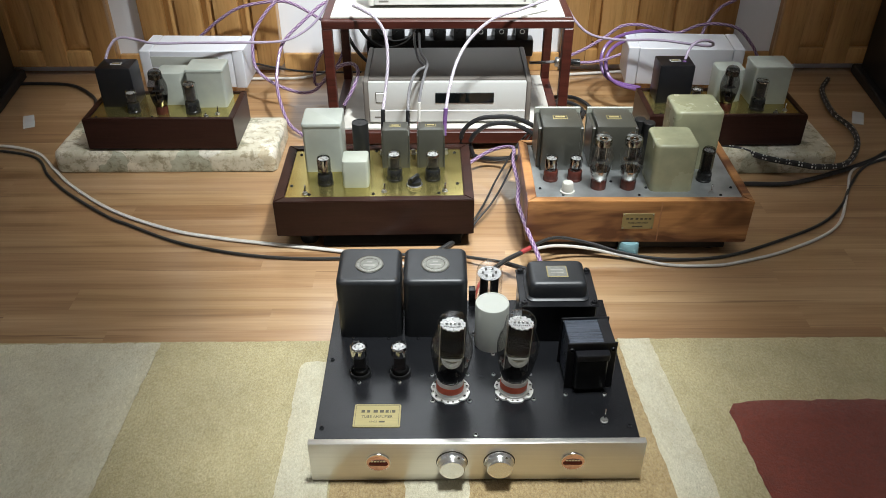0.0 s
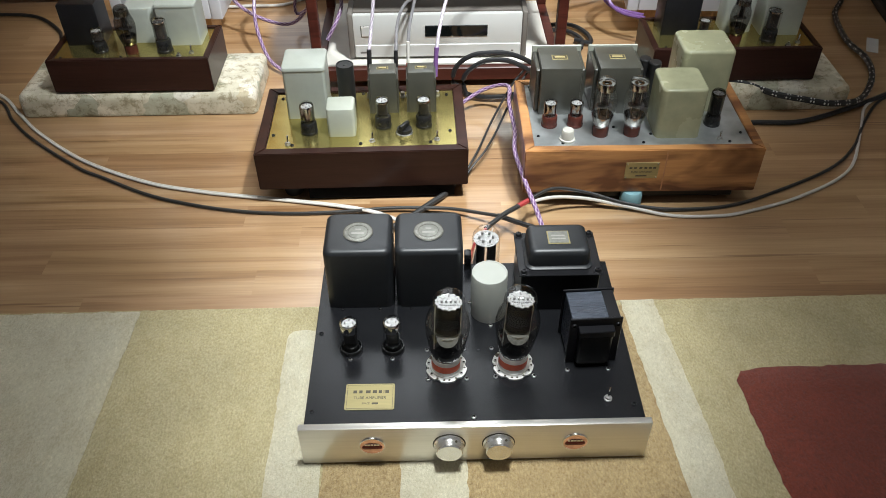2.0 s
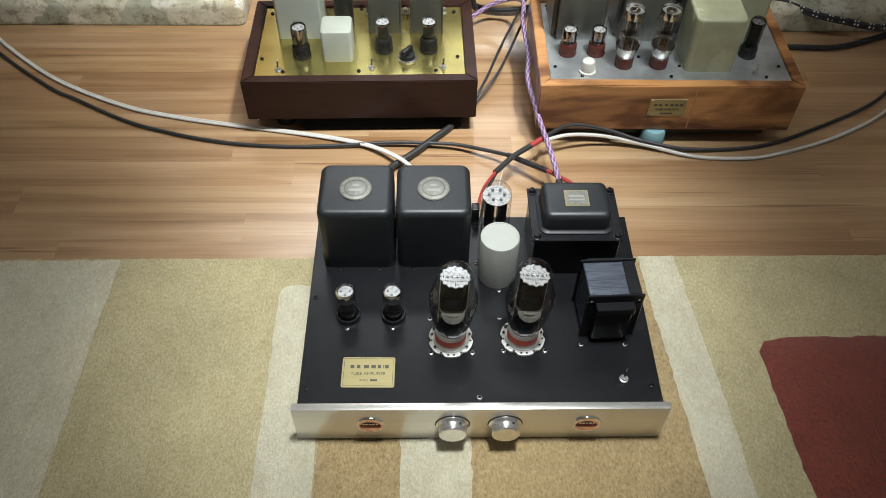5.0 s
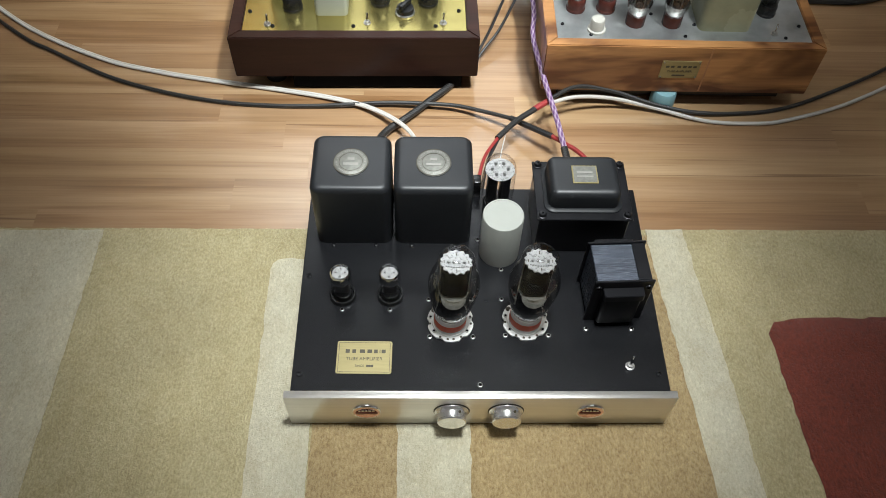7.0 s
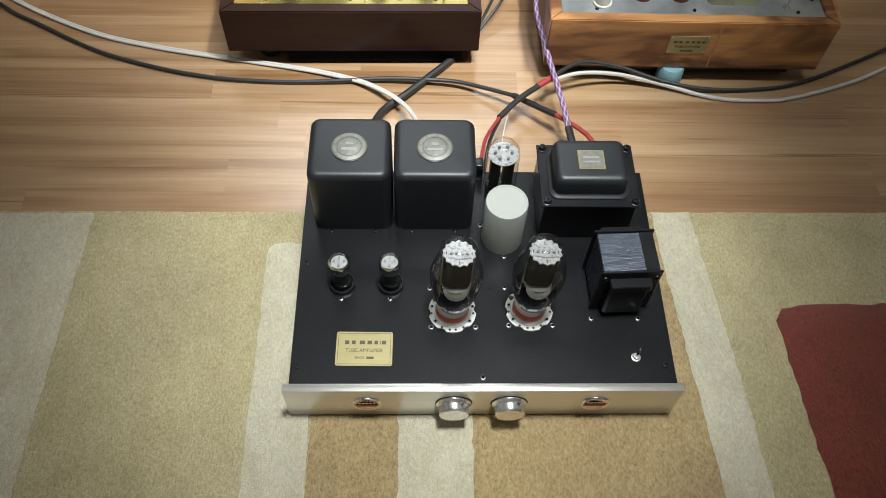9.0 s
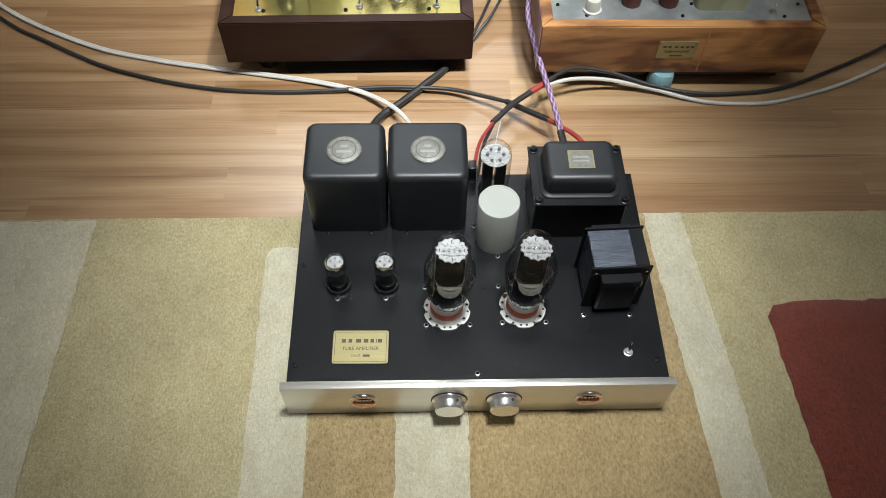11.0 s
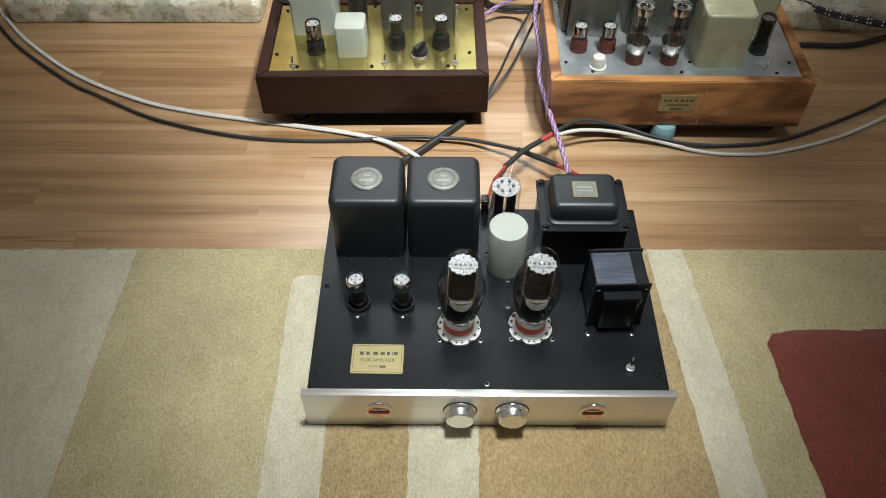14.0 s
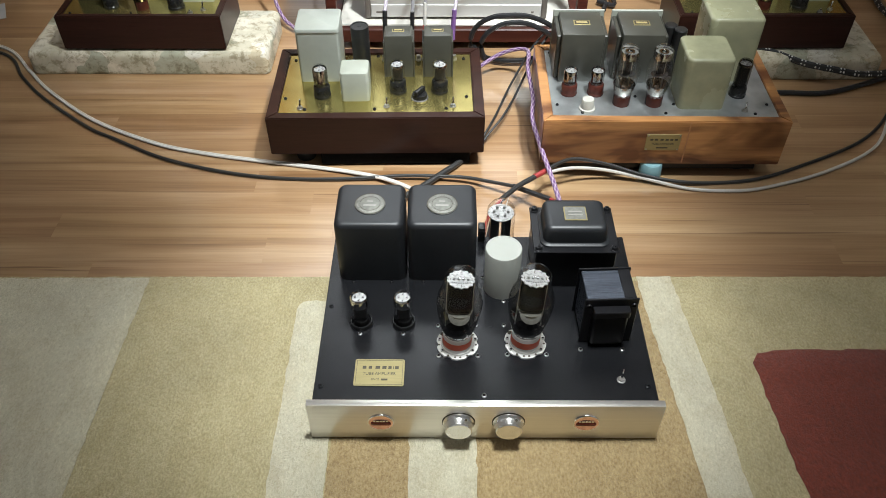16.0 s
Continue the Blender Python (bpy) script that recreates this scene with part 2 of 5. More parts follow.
M_BAKELITE = simple("brown_bakelite", (0.075, 0.020, 0.014), 0.25, 0.0, 0.25, 60, 400, 0.03)
M_BLACK_BAKELITE = simple("black_bakelite", (0.012, 0.012, 0.012), 0.28, 0.0, 0.2, 60, 400, 0.03)
M_BRASS = simple("polished_brass_plate", (0.53, 0.45, 0.165), 0.21, 0.92, 0.16, 7, 300, 0.04, (1, 3, 1))
M_BRASS_TAG = simple("brushed_brass_tag", (0.32, 0.27, 0.125), 0.45, 0.5, 0.08, 25, 400, 0.06, (1, 12, 1))
M_PEWTER = simple("aged_pewter_medal", (0.22, 0.22, 0.195), 0.45, 0.6, 0.2, 150, 600, 0.1)
M_STEEL_PLATE = simple("dull_steel_plate", (0.44, 0.46, 0.455), 0.36, 0.8, 0.30, 16, 300, 0.06)
M_GREY_PAINT = simple("pale_grey_green_paint", (0.320, 0.338, 0.300), 0.34, 0.0, 0.09, 18, 500, 0.06)
M_WHITE_CAN = simple("pale_sage_enamel", (0.330, 0.345, 0.290), 0.36, 0.0, 0.07, 18, 500, 0.05)
M_OLIVE = simple("dark_olive_grey_paint", (0.054, 0.053, 0.043), 0.30, 0.0, 0.12, 22, 500, 0.05)
M_GREEN = simple("old_sage_green_enamel", (0.270, 0.268, 0.168), 0.27, 0.0, 0.22, 14, 420, 0.07)
M_CAP = simple("satin_grey_capacitor", (0.37, 0.38, 0.34), 0.45, 0.0, 0.04, 25, 500, 0.03)
M_CAP_BLACK = simple("black_sleeve", (0.014, 0.014, 0.014), 0.4, 0.0, 0.2, 40, 500, 0.03)
M_RED_GLOSS = simple("burgundy_reflection", (0.13, 0.026, 0.022), 0.12, 0.6, 0.35, 90, 400, 0.05)
M_COPPER = simple("polished_rose_copper", (0.80, 0.50, 0.45), 0.07, 1.0, 0.2, 90, 400, 0.03)
# Print ink; also colours holes, gaps and the knob ring where shade sits.
M_INK_AND_SHADE = simple("dark_ink_and_shade", (0.055, 0.045, 0.025), 0.5, 0.0, 0.1, 200, 600, 0.0)
M_PALE_INK = simple("pale_engraving", (0.31, 0.30, 0.27), 0.5, 0.2, 0.1, 200, 600, 0.0)
M_GOLD_INK = simple("gold_print", (0.50, 0.41, 0.20), 0.45, 0.5, 0.1, 200, 600, 0.0)
M_GLASS = clear_glass("valve_glass", (0.97, 0.97, 0.97), 0.06)
M_GETTER_DARK = clear_glass("dark_getter_band", (0.42, 0.40, 0.37), 0.03)
M_GETTER_FILM = clear_glass("smoky_getter_film", (0.90, 0.88, 0.85), 0.02)
M_SMOKED = clear_glass("smoked_valve_glass", (0.55, 0.54, 0.54))
M_DARKWOOD = wood("dark_mahogany_stain", (0.017, 0.0068, 0.0050), (0.036, 0.0138, 0.0100), 0.30, "x", 1.5, spec=0.25)
M_REDWOOD = wood("red_brown_rosewood", (0.035, 0.008, 0.006), (0.09, 0.022, 0.014), 0.38, "x", 1.5, 0.08, spec=0.3)
M_ORANGEWOOD = mottled_wood("varnished_cedar", (0.105, 0.034, 0.011), (0.48, 0.235, 0.085))
M_GLUE = simple("glue_line", (0.36, 0.17, 0.075), 0.4, 0.0, 0.2, 40, 300, 0.03)
M_FLOOR = laminate("oak_laminate")
M_PINE = wood("honey_pine", (0.38, 0.19, 0.06), (0.60, 0.36, 0.14), 0.35, "z", 0.8, 0.2)
M_WALL = simple("white_wall_paint", (0.74, 0.74, 0.76), 0.7, 0.0, 0.03, 3, 200, 0.06)
M_CEILING = simple("ceiling_paint", (0.7, 0.68, 0.64), 0.8, 0.0, 0.03, 3, 200, 0.05)
M_SHELF = simple("white_marble_shelf", (0.60, 0.575, 0.515), 0.3, 0.0, 0.1, 14, 150, 0.02)
M_SILVER = simple("champagne_silver_facia", (0.60, 0.60, 0.575), 0.40, 0.25, 0.03, 6, 300, 0.03, (1, 20, 1))
# Matt black for inner valve parts; also put where recess and under-case shade falls.
M_BLACK_AND_SHADE = simple("matt_black_and_shade", (0.006, 0.006, 0.006), 0.8, 0.0, 0.2, 90, 500, 0.0, spec=0.03)
M_GREYTOP = simple("bronze_grey_lid", (0.165, 0.148, 0.130), 0.45, 0.2, 0.06, 10, 600, 0.06)
M_DISPLAY = simple("black_display_window", (0.006, 0.008, 0.008), 0.08, 0.0, 0.1, 30, 300, 0.0)
M_WHITEBOX = simple("pale_lilac_grey_box", (0.66, 0.67, 0.71), 0.38, 0.0, 0.03, 8, 300, 0.04)
M_SPEAKER = simple("black_ash_veneer", (0.011, 0.010, 0.010), 0.5, 0.0, 0.3, 4, 200, 0.08, (8, 8, 1))
M_LABEL = simple("grey_paper_tag", (0.45, 0.45, 0.44), 0.6, 0.0, 0.06, 40, 300, 0.02)
M_RUBBER = simple("black_rubber", (0.012, 0.012, 0.012), 0.7, 0.0, 0.2, 40, 300, 0.05)
M_BLUE = simple("pale_turquoise_rubber", (0.21, 0.38, 0.42), 0.55, 0.0, 0.08, 60, 400, 0.05)
M_WHITE_CABLE = simple("clear_white_sleeve", (0.56, 0.535, 0.49), 0.35, 0.0, 0.05, 60, 400, 0.02)
M_GREY_CABLE = simple("grey_sleeve", (0.16, 0.155, 0.16), 0.4, 0.0, 0.08, 60, 400, 0.02)
M_BLACK_CABLE = simple("black_cable", (0.016, 0.016, 0.017), 0.4, 0.0, 0.2, 60, 400, 0.03)
M_BRAID_BLACK = braid("black_braided_sleeve", (0.013, 0.013, 0.013), (0.048, 0.046, 0.043), 4, 0.005, 0.6, 0.3, 0.4, 0.5)
M_BRAID_FLECK = flecked("black_sleeve_with_white_flecks", (0.012, 0.012, 0.012), (0.66, 0.65, 0.62))
M_BRAID_PURPLE = braid("purple_and_silver_braid", (0.135, 0.060, 0.170), (0.48, 0.375, 0.47), 4, 0.020, 0.44, 0.42, 0.3, 0.4)
M_PURPLE = simple("violet_cable", (0.165, 0.080, 0.235), 0.35, 0.0, 0.1, 60, 400, 0.02)
M_VIOLETGREY = simple("violet_grey_sleeve", (0.32, 0.265, 0.345), 0.35, 0.0, 0.1, 60, 400, 0.02)
M_BRAID_PALE = braid("pale_silver_violet_braid", (0.30, 0.25, 0.31), (0.55, 0.52, 0.55), 4, 0.018, 0.45, 0.4, 0.3, 0.4)
M_RED_CABLE = simple("red_sleeve", (0.30, 0.034, 0.032), 0.4, 0.0, 0.15, 60, 400, 0.02)
M_RUG_FIELD = pile("olive_beige_pile", (0.370, 0.312, 0.160), (0.555, 0.487, 0.285))
M_RUG_GOLD = pile("golden_brown_pile", (0.285, 0.190, 0.080), (0.475, 0.358, 0.180))
M_RUG_CREAM = pile("cream_pile", (0.515, 0.478, 0.345), (0.66, 0.622, 0.475))
M_RUG_RED = pile("brick_red_pile", (0.115, 0.018, 0.010), (0.24, 0.045, 0.022))


def stone_material():
    m, nt, p = node_mat("cream_and_green_marble")
    v = coords(nt)
    a, b = noise_tex(nt, v, 11, 4, 0.6, 1.0), noise_tex(nt, v, 55, 8, 0.78, 0.35)
    vor = nt.nodes.new("ShaderNodeTexVoronoi")
    vor.inputs["Scale"].default_value = 10
    wob = nt.nodes.new("ShaderNodeVectorMath")
    wob.operation = "MULTIPLY_ADD"
    nz = nt.nodes.new("ShaderNodeTexNoise")
    nz.inputs["Scale"].default_value = 18
    nt.links.new(v, nz.inputs["Vector"])
    nt.links.new(nz.outputs["Color"], wob.inputs[0])
    wob.inputs[1].default_value = (0.09, 0.09, 0.09)
    nt.links.new(v, wob.inputs[2])
    nt.links.new(wob.outputs[0], vor.inputs["Vector"])
    sep = nt.nodes.new("ShaderNodeSeparateColor")
    nt.links.new(vor.outputs["Color"], sep.inputs[0])
    col = ramp(nt, sep.outputs[0], [(0.1, (0.37, 0.37, 0.29)), (0.35, (0.58, 0.53, 0.42)), (0.6, (0.67, 0.64, 0.56)), (0.8, (0.46, 0.39, 0.26)), (0.95, (0.55, 0.53, 0.46))])
    col = mixed(nt, col, ramp(nt, a, [(0.35, (0.60, 0.60, 0.50)), (0.6, (1.05, 1.04, 1.02))]), 0.7, "MULTIPLY")
    col = mixed(nt, col, ramp(nt, b, [(0.40, (0.42, 0.36, 0.25)), (0.50, (1.0, 0.98, 0.95)), (0.68, (1.12, 1.12, 1.12))]), 0.75, "MULTIPLY")
    nt.links.new(col, p.inputs["Base Color"])
    p.inputs["Roughness"].default_value = 0.4
    bumped(nt, p, b, 0.25, 0.002)
    return m


M_STONE = stone_material()


# ---- mesh tools ----
def finish(bm, angle=35):
    bmesh.ops.recalc_face_normals(bm, faces=bm.faces)
    me = bpy.data.meshes.new("mesh")
    bm.to_mesh(me)
    bm.free()
    me.shade_smooth()
    me.set_sharp_from_angle(angle=radians(angle))
    return me


def part(name, bm, material, parent, label="", at=(0, 0, 0), turn=(0, 0, 0)):
    me = bm if isinstance(bm, bpy.types.Mesh) else finish(bm)
    me.name = name
    if not me.materials:
        me.materials.append(material)
    ob = new(name, me)
    ob.parent = parent
    ob.location, ob.rotation_euler = at, [radians(a) for a in turn]
    return tagged(ob, label)


def thing(name, label, category, at=(0, 0, 0), turn=0.0, group="", kind=""):
    ob = new(name)
    ob.location, ob.rotation_euler = at, (0, 0, radians(turn))
    ob.empty_display_size = 0.05
    return tagged(ob, label, category, group, kind)


def solid(name, bm, material, label, category, at=(0, 0, 0), turn=(0, 0, 0), group="", kind=""):
    ob = part(name, bm, material, None, "", at, turn)
    return tagged(ob, label, category, group, kind)


def box(w, d, h, bevel=0.0, seg=2, z0=0.0):
    """A block standing on z0, centred in x and y."""
    bm = bmesh.new()
    bmesh.ops.create_cube(bm, size=1, matrix=Matrix.Translation((0, 0, z0 + h / 2)) @ Matrix.Diagonal((w, d, h, 1)))
    if bevel:
        bmesh.ops.bevel(bm, geom=bm.edges[:], offset=bevel, segments=seg, affect="EDGES", profile=0.5, clamp_overlap=True)
    return bm


def rounded_loop(w, d, r, seg=5):
    pts = []
    r = max(1e-5, min(r, w / 2 - 1e-5, d / 2 - 1e-5))
    for cx, cy, a0 in ((w / 2 - r, d / 2 - r, 0), (-w / 2 + r, d / 2 - r, 90), (-w / 2 + r, -d / 2 + r, 180), (w / 2 - r, -d / 2 + r, 270)):
        for k in range(seg + 1):
            a = radians(a0 + 90 * k / seg)
            pts.append((cx + r * math.cos(a), cy + r * math.sin(a)))
    return pts


def stack(w, d, r, layers, seg=5, bm=None, offset=(0, 0)):
    """A can with rounded corners: layers of (inset, z), closed at both ends."""
    bm = bm or bmesh.new()
    loops = []
    for inset, z in layers:
        loops.append([bm.verts.new((x + offset[0], y + offset[1], z)) for x, y in rounded_loop(w - 2 * inset, d - 2 * inset, r - inset * 0.6, seg)])
    n = len(loops[0])
    for a, b in zip(loops, loops[1:]):
        for i in range(n):
            bm.faces.new((a[i], a[(i + 1) % n], b[(i + 1) % n], b[i]))
    bm.faces.new(loops[0][::-1])
    bm.faces.new(loops[-1])
    return bm


def soft_can(w, d, h, r, top, seg=5):
    layers = [(0.0, 0.0)] + [(top * (1 - math.cos(radians(a))), h - top + top * math.sin(radians(a))) for a in (0, 22, 45, 68, 90)]
    return stack(w, d, r, layers, seg)


def lathe(profile, seg=28, bm=None, at=(0, 0, 0)):
    """profile: (radius, z) from bottom to top; radius 0 closes an end."""
    bm = bm or bmesh.new()
    rings = []
    for r, z in profile:
        if r <= 1e-6:
            rings.append([bm.verts.new((at[0], at[1], at[2] + z))])
        else:
            rings.append([bm.verts.new((at[0] + r * math.cos(2 * math.pi * k / seg), at[1] + r * math.sin(2 * math.pi * k / seg), at[2] + z)) for k in range(seg)])
    for a, b in zip(rings, rings[1:]):
        for i in range(seg):
            j = (i + 1) % seg
            if len(a) == 1:
                bm.faces.new((a[0], b[j], b[i]))
            elif len(b) == 1:
                bm.faces.new((a[i], a[j], b[0]))
            else:
                bm.faces.new((a[i], a[j], b[j], b[i]))
    return bm


def disc(r, h, bevel=0.0, seg=24):
    b = min(bevel, h / 2, r / 2)
    return lathe([(0, 0), (r, 0), (r, h - b), (r - b, h), (0, h)], seg)


def smooth_path(pts, step=0.008):
    """A rounded line through the points, as evenly spaced places."""
    p = [Vector(q) for q in pts]
    p = [p[0] * 2 - p[1]] + p + [p[-1] * 2 - p[-2]]
    out = []
    for i in range(1, len(p) - 2):
        n = max(2, int((p[i + 1] - p[i]).length / step))
        for k in range(n):
            t = k / n
            out.append(0.5 * (2 * p[i] + (p[i + 1] - p[i - 1]) * t + (2 * p[i - 1] - 5 * p[i] + 4 * p[i + 1] - p[i + 2]) * t * t
                              + (3 * p[i] - p[i - 1] - 3 * p[i + 1] + p[i + 2]) * t ** 3))
    out.append(p[-2])
    return out


def sweep(pts, r, seg=8, step=0.012, bm=None):
    bm = bm or bmesh.new()
    uv = bm.loops.layers.uv.verify()
    path = smooth_path(pts, step)
    rings, run, up = [], [0.0], Vector((0, 0, 1))
    for i, q in enumerate(path):
        ahead = (path[min(i + 1, len(path) - 1)] - path[max(i - 1, 0)]).normalized()
        side = ahead.cross(up)
        side = side.normalized() if side.length > 1e-3 else Vector((1, 0, 0))
        top = side.cross(ahead)
        rings.append([bm.verts.new(q + r * (math.cos(2 * math.pi * k / seg) * side + math.sin(2 * math.pi * k / seg) * top)) for k in range(seg)])
        if i:
            run.append(run[-1] + (q - path[i - 1]).length)
    for i in range(len(rings) - 1):
        for k in range(seg):
            j = (k + 1) % seg
            f = bm.faces.new((rings[i][k], rings[i][j], rings[i + 1][j], rings[i + 1][k]))
            for loop, (u, v) in zip(f.loops, ((k, i), (k + 1, i), (k + 1, i + 1), (k, i + 1))):
                loop[uv].uv = (u / seg, run[v])
    bm.faces.new(rings[0][::-1])
    bm.faces.new(rings[-1])
    return bm


def twin_cable(label, pts, r, material):
    """Two moulded conductors side by side."""
    bm = sweep([(x, y - r * 0.9, z) for x, y, z in pts], r, 8)
    sweep([(x, y + r * 0.9, z) for x, y, z in pts], r, 8, 0.012, bm)
    return solid("cable", bm, material, label, "cable")


def cable(label, pts, r, material, name="cable", step=0.012):
    return solid(name, sweep(pts, r, 8, step), material, label, "cable")


def lettering(text, size, material, parent, at, turn=(0, 0, 0)):
    data = bpy.data.curves.new("lettering", "FONT")
    data.body, data.size, data.align_x, data.align_y, data.extrude = text, size, "CENTER", "CENTER", 0.0002
    ob = new("lettering", data)
    bpy.context.view_layer.update()
    me = bpy.data.meshes.new_from_object(ob.evaluated_get(bpy.context.evaluated_depsgraph_get()))
    bpy.data.objects.remove(ob)
    me.materials.clear()
    return part("lettering", me, material, parent, "", at, turn)


def bar(w, d, material, parent, at, turn=(0, 0, 0)):
    return part("printed_bar", box(w, d, 0.0004), material, parent, "", at, turn)


def screw(parent, at, r=0.003, material=None, turn=(0, 0, 0)):
    bm = lathe([(r, 0), (r, 0.0008), (r * 0.85, 0.0021), (r * 0.66, 0.0023), (r * 0.62, 0.0004), (0, 0.0004)], 12)
    head = part("screw", bm, material or M_SCREW, parent, "", at, turn)
    if material is None and tuple(turn) == (0, 0, 0):
        # Black plug nearly fills the recess, in place of its inner shade.
        part("hex_socket", lathe([(0, 0.0004), (r * 0.60, 0.0004), (r * 0.60, 0.0022), (0, 0.0022)], 6), M_BLACK_AND_SHADE, parent, "", at)
    return head


def toggle_switch(parent, at, h=0.018):
    s = part("toggle_switch", lathe([(0, 0), (0.0062, 0), (0.0062, 0.0015), (0.0042, 0.0018), (0.0042, 0.005), (0, 0.005)], 12), M_SCREW, parent, "", at)
    part("lever", lathe([(0, 0), (0.0014, 0), (0.0019, h * 0.9), (0.0012, h), (0, h)], 8), M_CHROME, s, "", (0, 0, 0.004), (-8, 4, 0))
    return s


# ---- room ----
X0, X1, Y0, Y1, ZC = -2.2, 2.2, -2.2, 1.65, 2.6
floor = solid("floor", box(X1 - X0, Y1 - Y0, 0.05, 0, 1, -0.056), M_FLOOR, "honey oak laminate strip floor", "floor", ((X0 + X1) / 2, (Y0 + Y1) / 2, 0), kind="structure")
solid("ceiling", box(X1 - X0, Y1 - Y0, 0.1), M_CEILING, "plain pale painted ceiling", "ceiling", ((X0 + X1) / 2, (Y0 + Y1) / 2, ZC), kind="structure")
for nm, w, d, x, y in (("wall_north", X1 - X0 + 0.3, 0.12, 0, Y1 + 0.06), ("wall_south", X1 - X0 + 0.3, 0.12, 0, Y0 - 0.06),
                       ("wall_west", 0.12, Y1 - Y0, X0 - 0.06, (Y0 + Y1) / 2), ("wall_east", 0.12, Y1 - Y0, X1 + 0.06, (Y0 + Y1) / 2)):
    solid(nm, box(w, d, ZC + 0.05, 0, 1, -0.05), M_WALL, "white painted room wall", "wall", (x, y, 0), kind="structure")


def pine_door(name, x0, x1, panels):
    """A chest-high panelled pine cupboard door on the back wall: stiles, rails and raised panels."""
    w = x1 - x0
    ob = thing(name, "honey pine cupboard door with tall raised panels", "door", ((x0 + x1) / 2, Y1 - 0.02, 0.0), kind="structure")
    stile = 0.075
    pitch = (w - stile) / panels
    part("leaf", box(w, 0.02, 1.22, 0, 1, 0.03), M_PINE, ob, "", (0, 0.008, 0))
    for k in range(panels + 1):
        part("stile", box(stile, 0.024, 1.22, 0.004, 2, 0.03), M_PINE, ob, "", (-w / 2 + stile / 2 + k * pitch, -0.012, 0))
    for k in range(panels):
        pw = pitch - stile
        x = -w / 2 + stile + pw / 2 + k * pitch
        for z in (0.03, 1.20):
            part("rail", box(pw, 0.022, 0.05, 0.003, 2, z), M_PINE, ob, "", (x, -0.012, 0))
        bm = bmesh.new()
        lo = [bm.verts.new((sx * pw / 2, 0, z)) for sx, z in ((-1, 0.08), (1, 0.08), (1, 1.17), (-1, 1.17))]
        hi = [bm.verts.new((sx * (pw / 2 - 0.022), -0.012, z)) for sx, z in ((-1, 0.105), (1, 0.105), (1, 1.14), (-1, 1.14))]
        bm.faces.new(hi)
        for i in range(4):
            bm.faces.new((lo[i], lo[(i + 1) % 4], hi[(i + 1) % 4], hi[i]))
        part("panel", bm, M_PINE, ob, "", (x, -0.003, 0))
    return ob


pine_door("door_1", -1.75, -1.07, 4)
pine_door("door_2", -0.97, -0.55, 3)
pine_door("door_3", 0.33, 0.86, 4)
pine_door("door_4", 1.0, 1.7, 4)
for k, (a, b) in enumerate(((-1.07, -0.97), (-0.55, 0.33), (0.86, 1.0))):
    solid("baseboard", box(b - a - 0.004, 0.016, 0.06, 0.004, 2), M_PINE, "honey pine baseboard along the white wall", "baseboard", ((a + b) / 2, Y1 - 0.009, 0), kind="structure")


# ---- rug ----
def rug_patch(corners, z, h, material, parent, name, rough=0.003, step=0.012):
    """A slab of pile with a slightly ragged outline."""
    bm = bmesh.new()
    n = len(corners)
    pts = []
    for i in range(n):
        a, b = Vector(corners[i]), Vector(corners[(i + 1) % n])
        k = max(1, int((b - a).length / step))
        side = Vector((b.y - a.y, a.x - b.x)).normalized()
        for j in range(k):
            q = a.lerp(b, j / k)
            pts.append(q + side * rough * (noise.noise(Vector((q.x * 90, q.y * 90, 3.1))) + 0.6 * noise.noise(Vector((q.x * 33, q.y * 33, 8.7)))))
    lo = [bm.verts.new((q.x, q.y, z)) for q in pts]
    mid = [bm.verts.new((q.x, q.y, z + h * 0.6)) for q in pts]
    cx, cy = sum(q.x for q in pts) / len(pts), sum(q.y for q in pts) / len(pts)
    hi = [bm.verts.new((q.x + (0.002 if q.x < cx else -0.002), q.y + (0.002 if q.y < cy else -0.002), z + h)) for q in pts]
    m = len(pts)
    for r0, r1 in ((lo, mid), (mid, hi)):
        for i in range(m):
            bm.faces.new((r0[i], r0[(i + 1) % m], r1[(i + 1) % m], r1[i]))
    bm.faces.new(hi)
    return part(name, bm, material, parent)


rug = thing("rug", "olive and cream patterned low-pile rug lying on the wood floor", "rug")
rug_patch([(-1.15, -1.2), (1.25, -1.2), (1.25, 0.326), (-1.15, 0.318)], 0.0005, 0.0115, M_RUG_FIELD, rug, "field", 0.002)
rug_patch([(-0.222, -1.18), (0.385, -1.18), (0.325, -0.2), (0.300, 0.0), (0.276, 0.310), (-0.222, 0.310)], 0.0118, 0.0012, M_RUG_GOLD, rug, "gold_field", 0.002)
rug_patch([(-0.300, -1.18), (-0.219, -1.18), (-0.224, 0.0), (-0.236, 0.262), (-0.286, 0.262), (-0.295, 0.259), (-0.301, 0.252), (-0.304, 0.242)], 0.0122, 0.0022, M_RUG_CREAM, rug, "cream_stripe")
rug_patch([(-0.107, -1.18), (-0.010, -1.18), (-0.012, 0.200), (-0.107, 0.200)], 0.0122, 0.0022, M_RUG_CREAM, rug, "cream_stripe")
rug_patch([(0.385, -1.18), (0.448, -1.18), (0.368, -0.114), (0.332, 0.320), (0.274, 0.320), (0.305, -0.114)], 0.0122, 0.0022, M_RUG_CREAM, rug, "cream_stripe")
rug_patch([(-1.00, -1.18), (-0.60, -1.18), (-0.578, 0.04), (-0.570, 0.314), (-0.93, 0.312)], 0.0122, 0.0018, M_RUG_CREAM, rug, "cream_block")
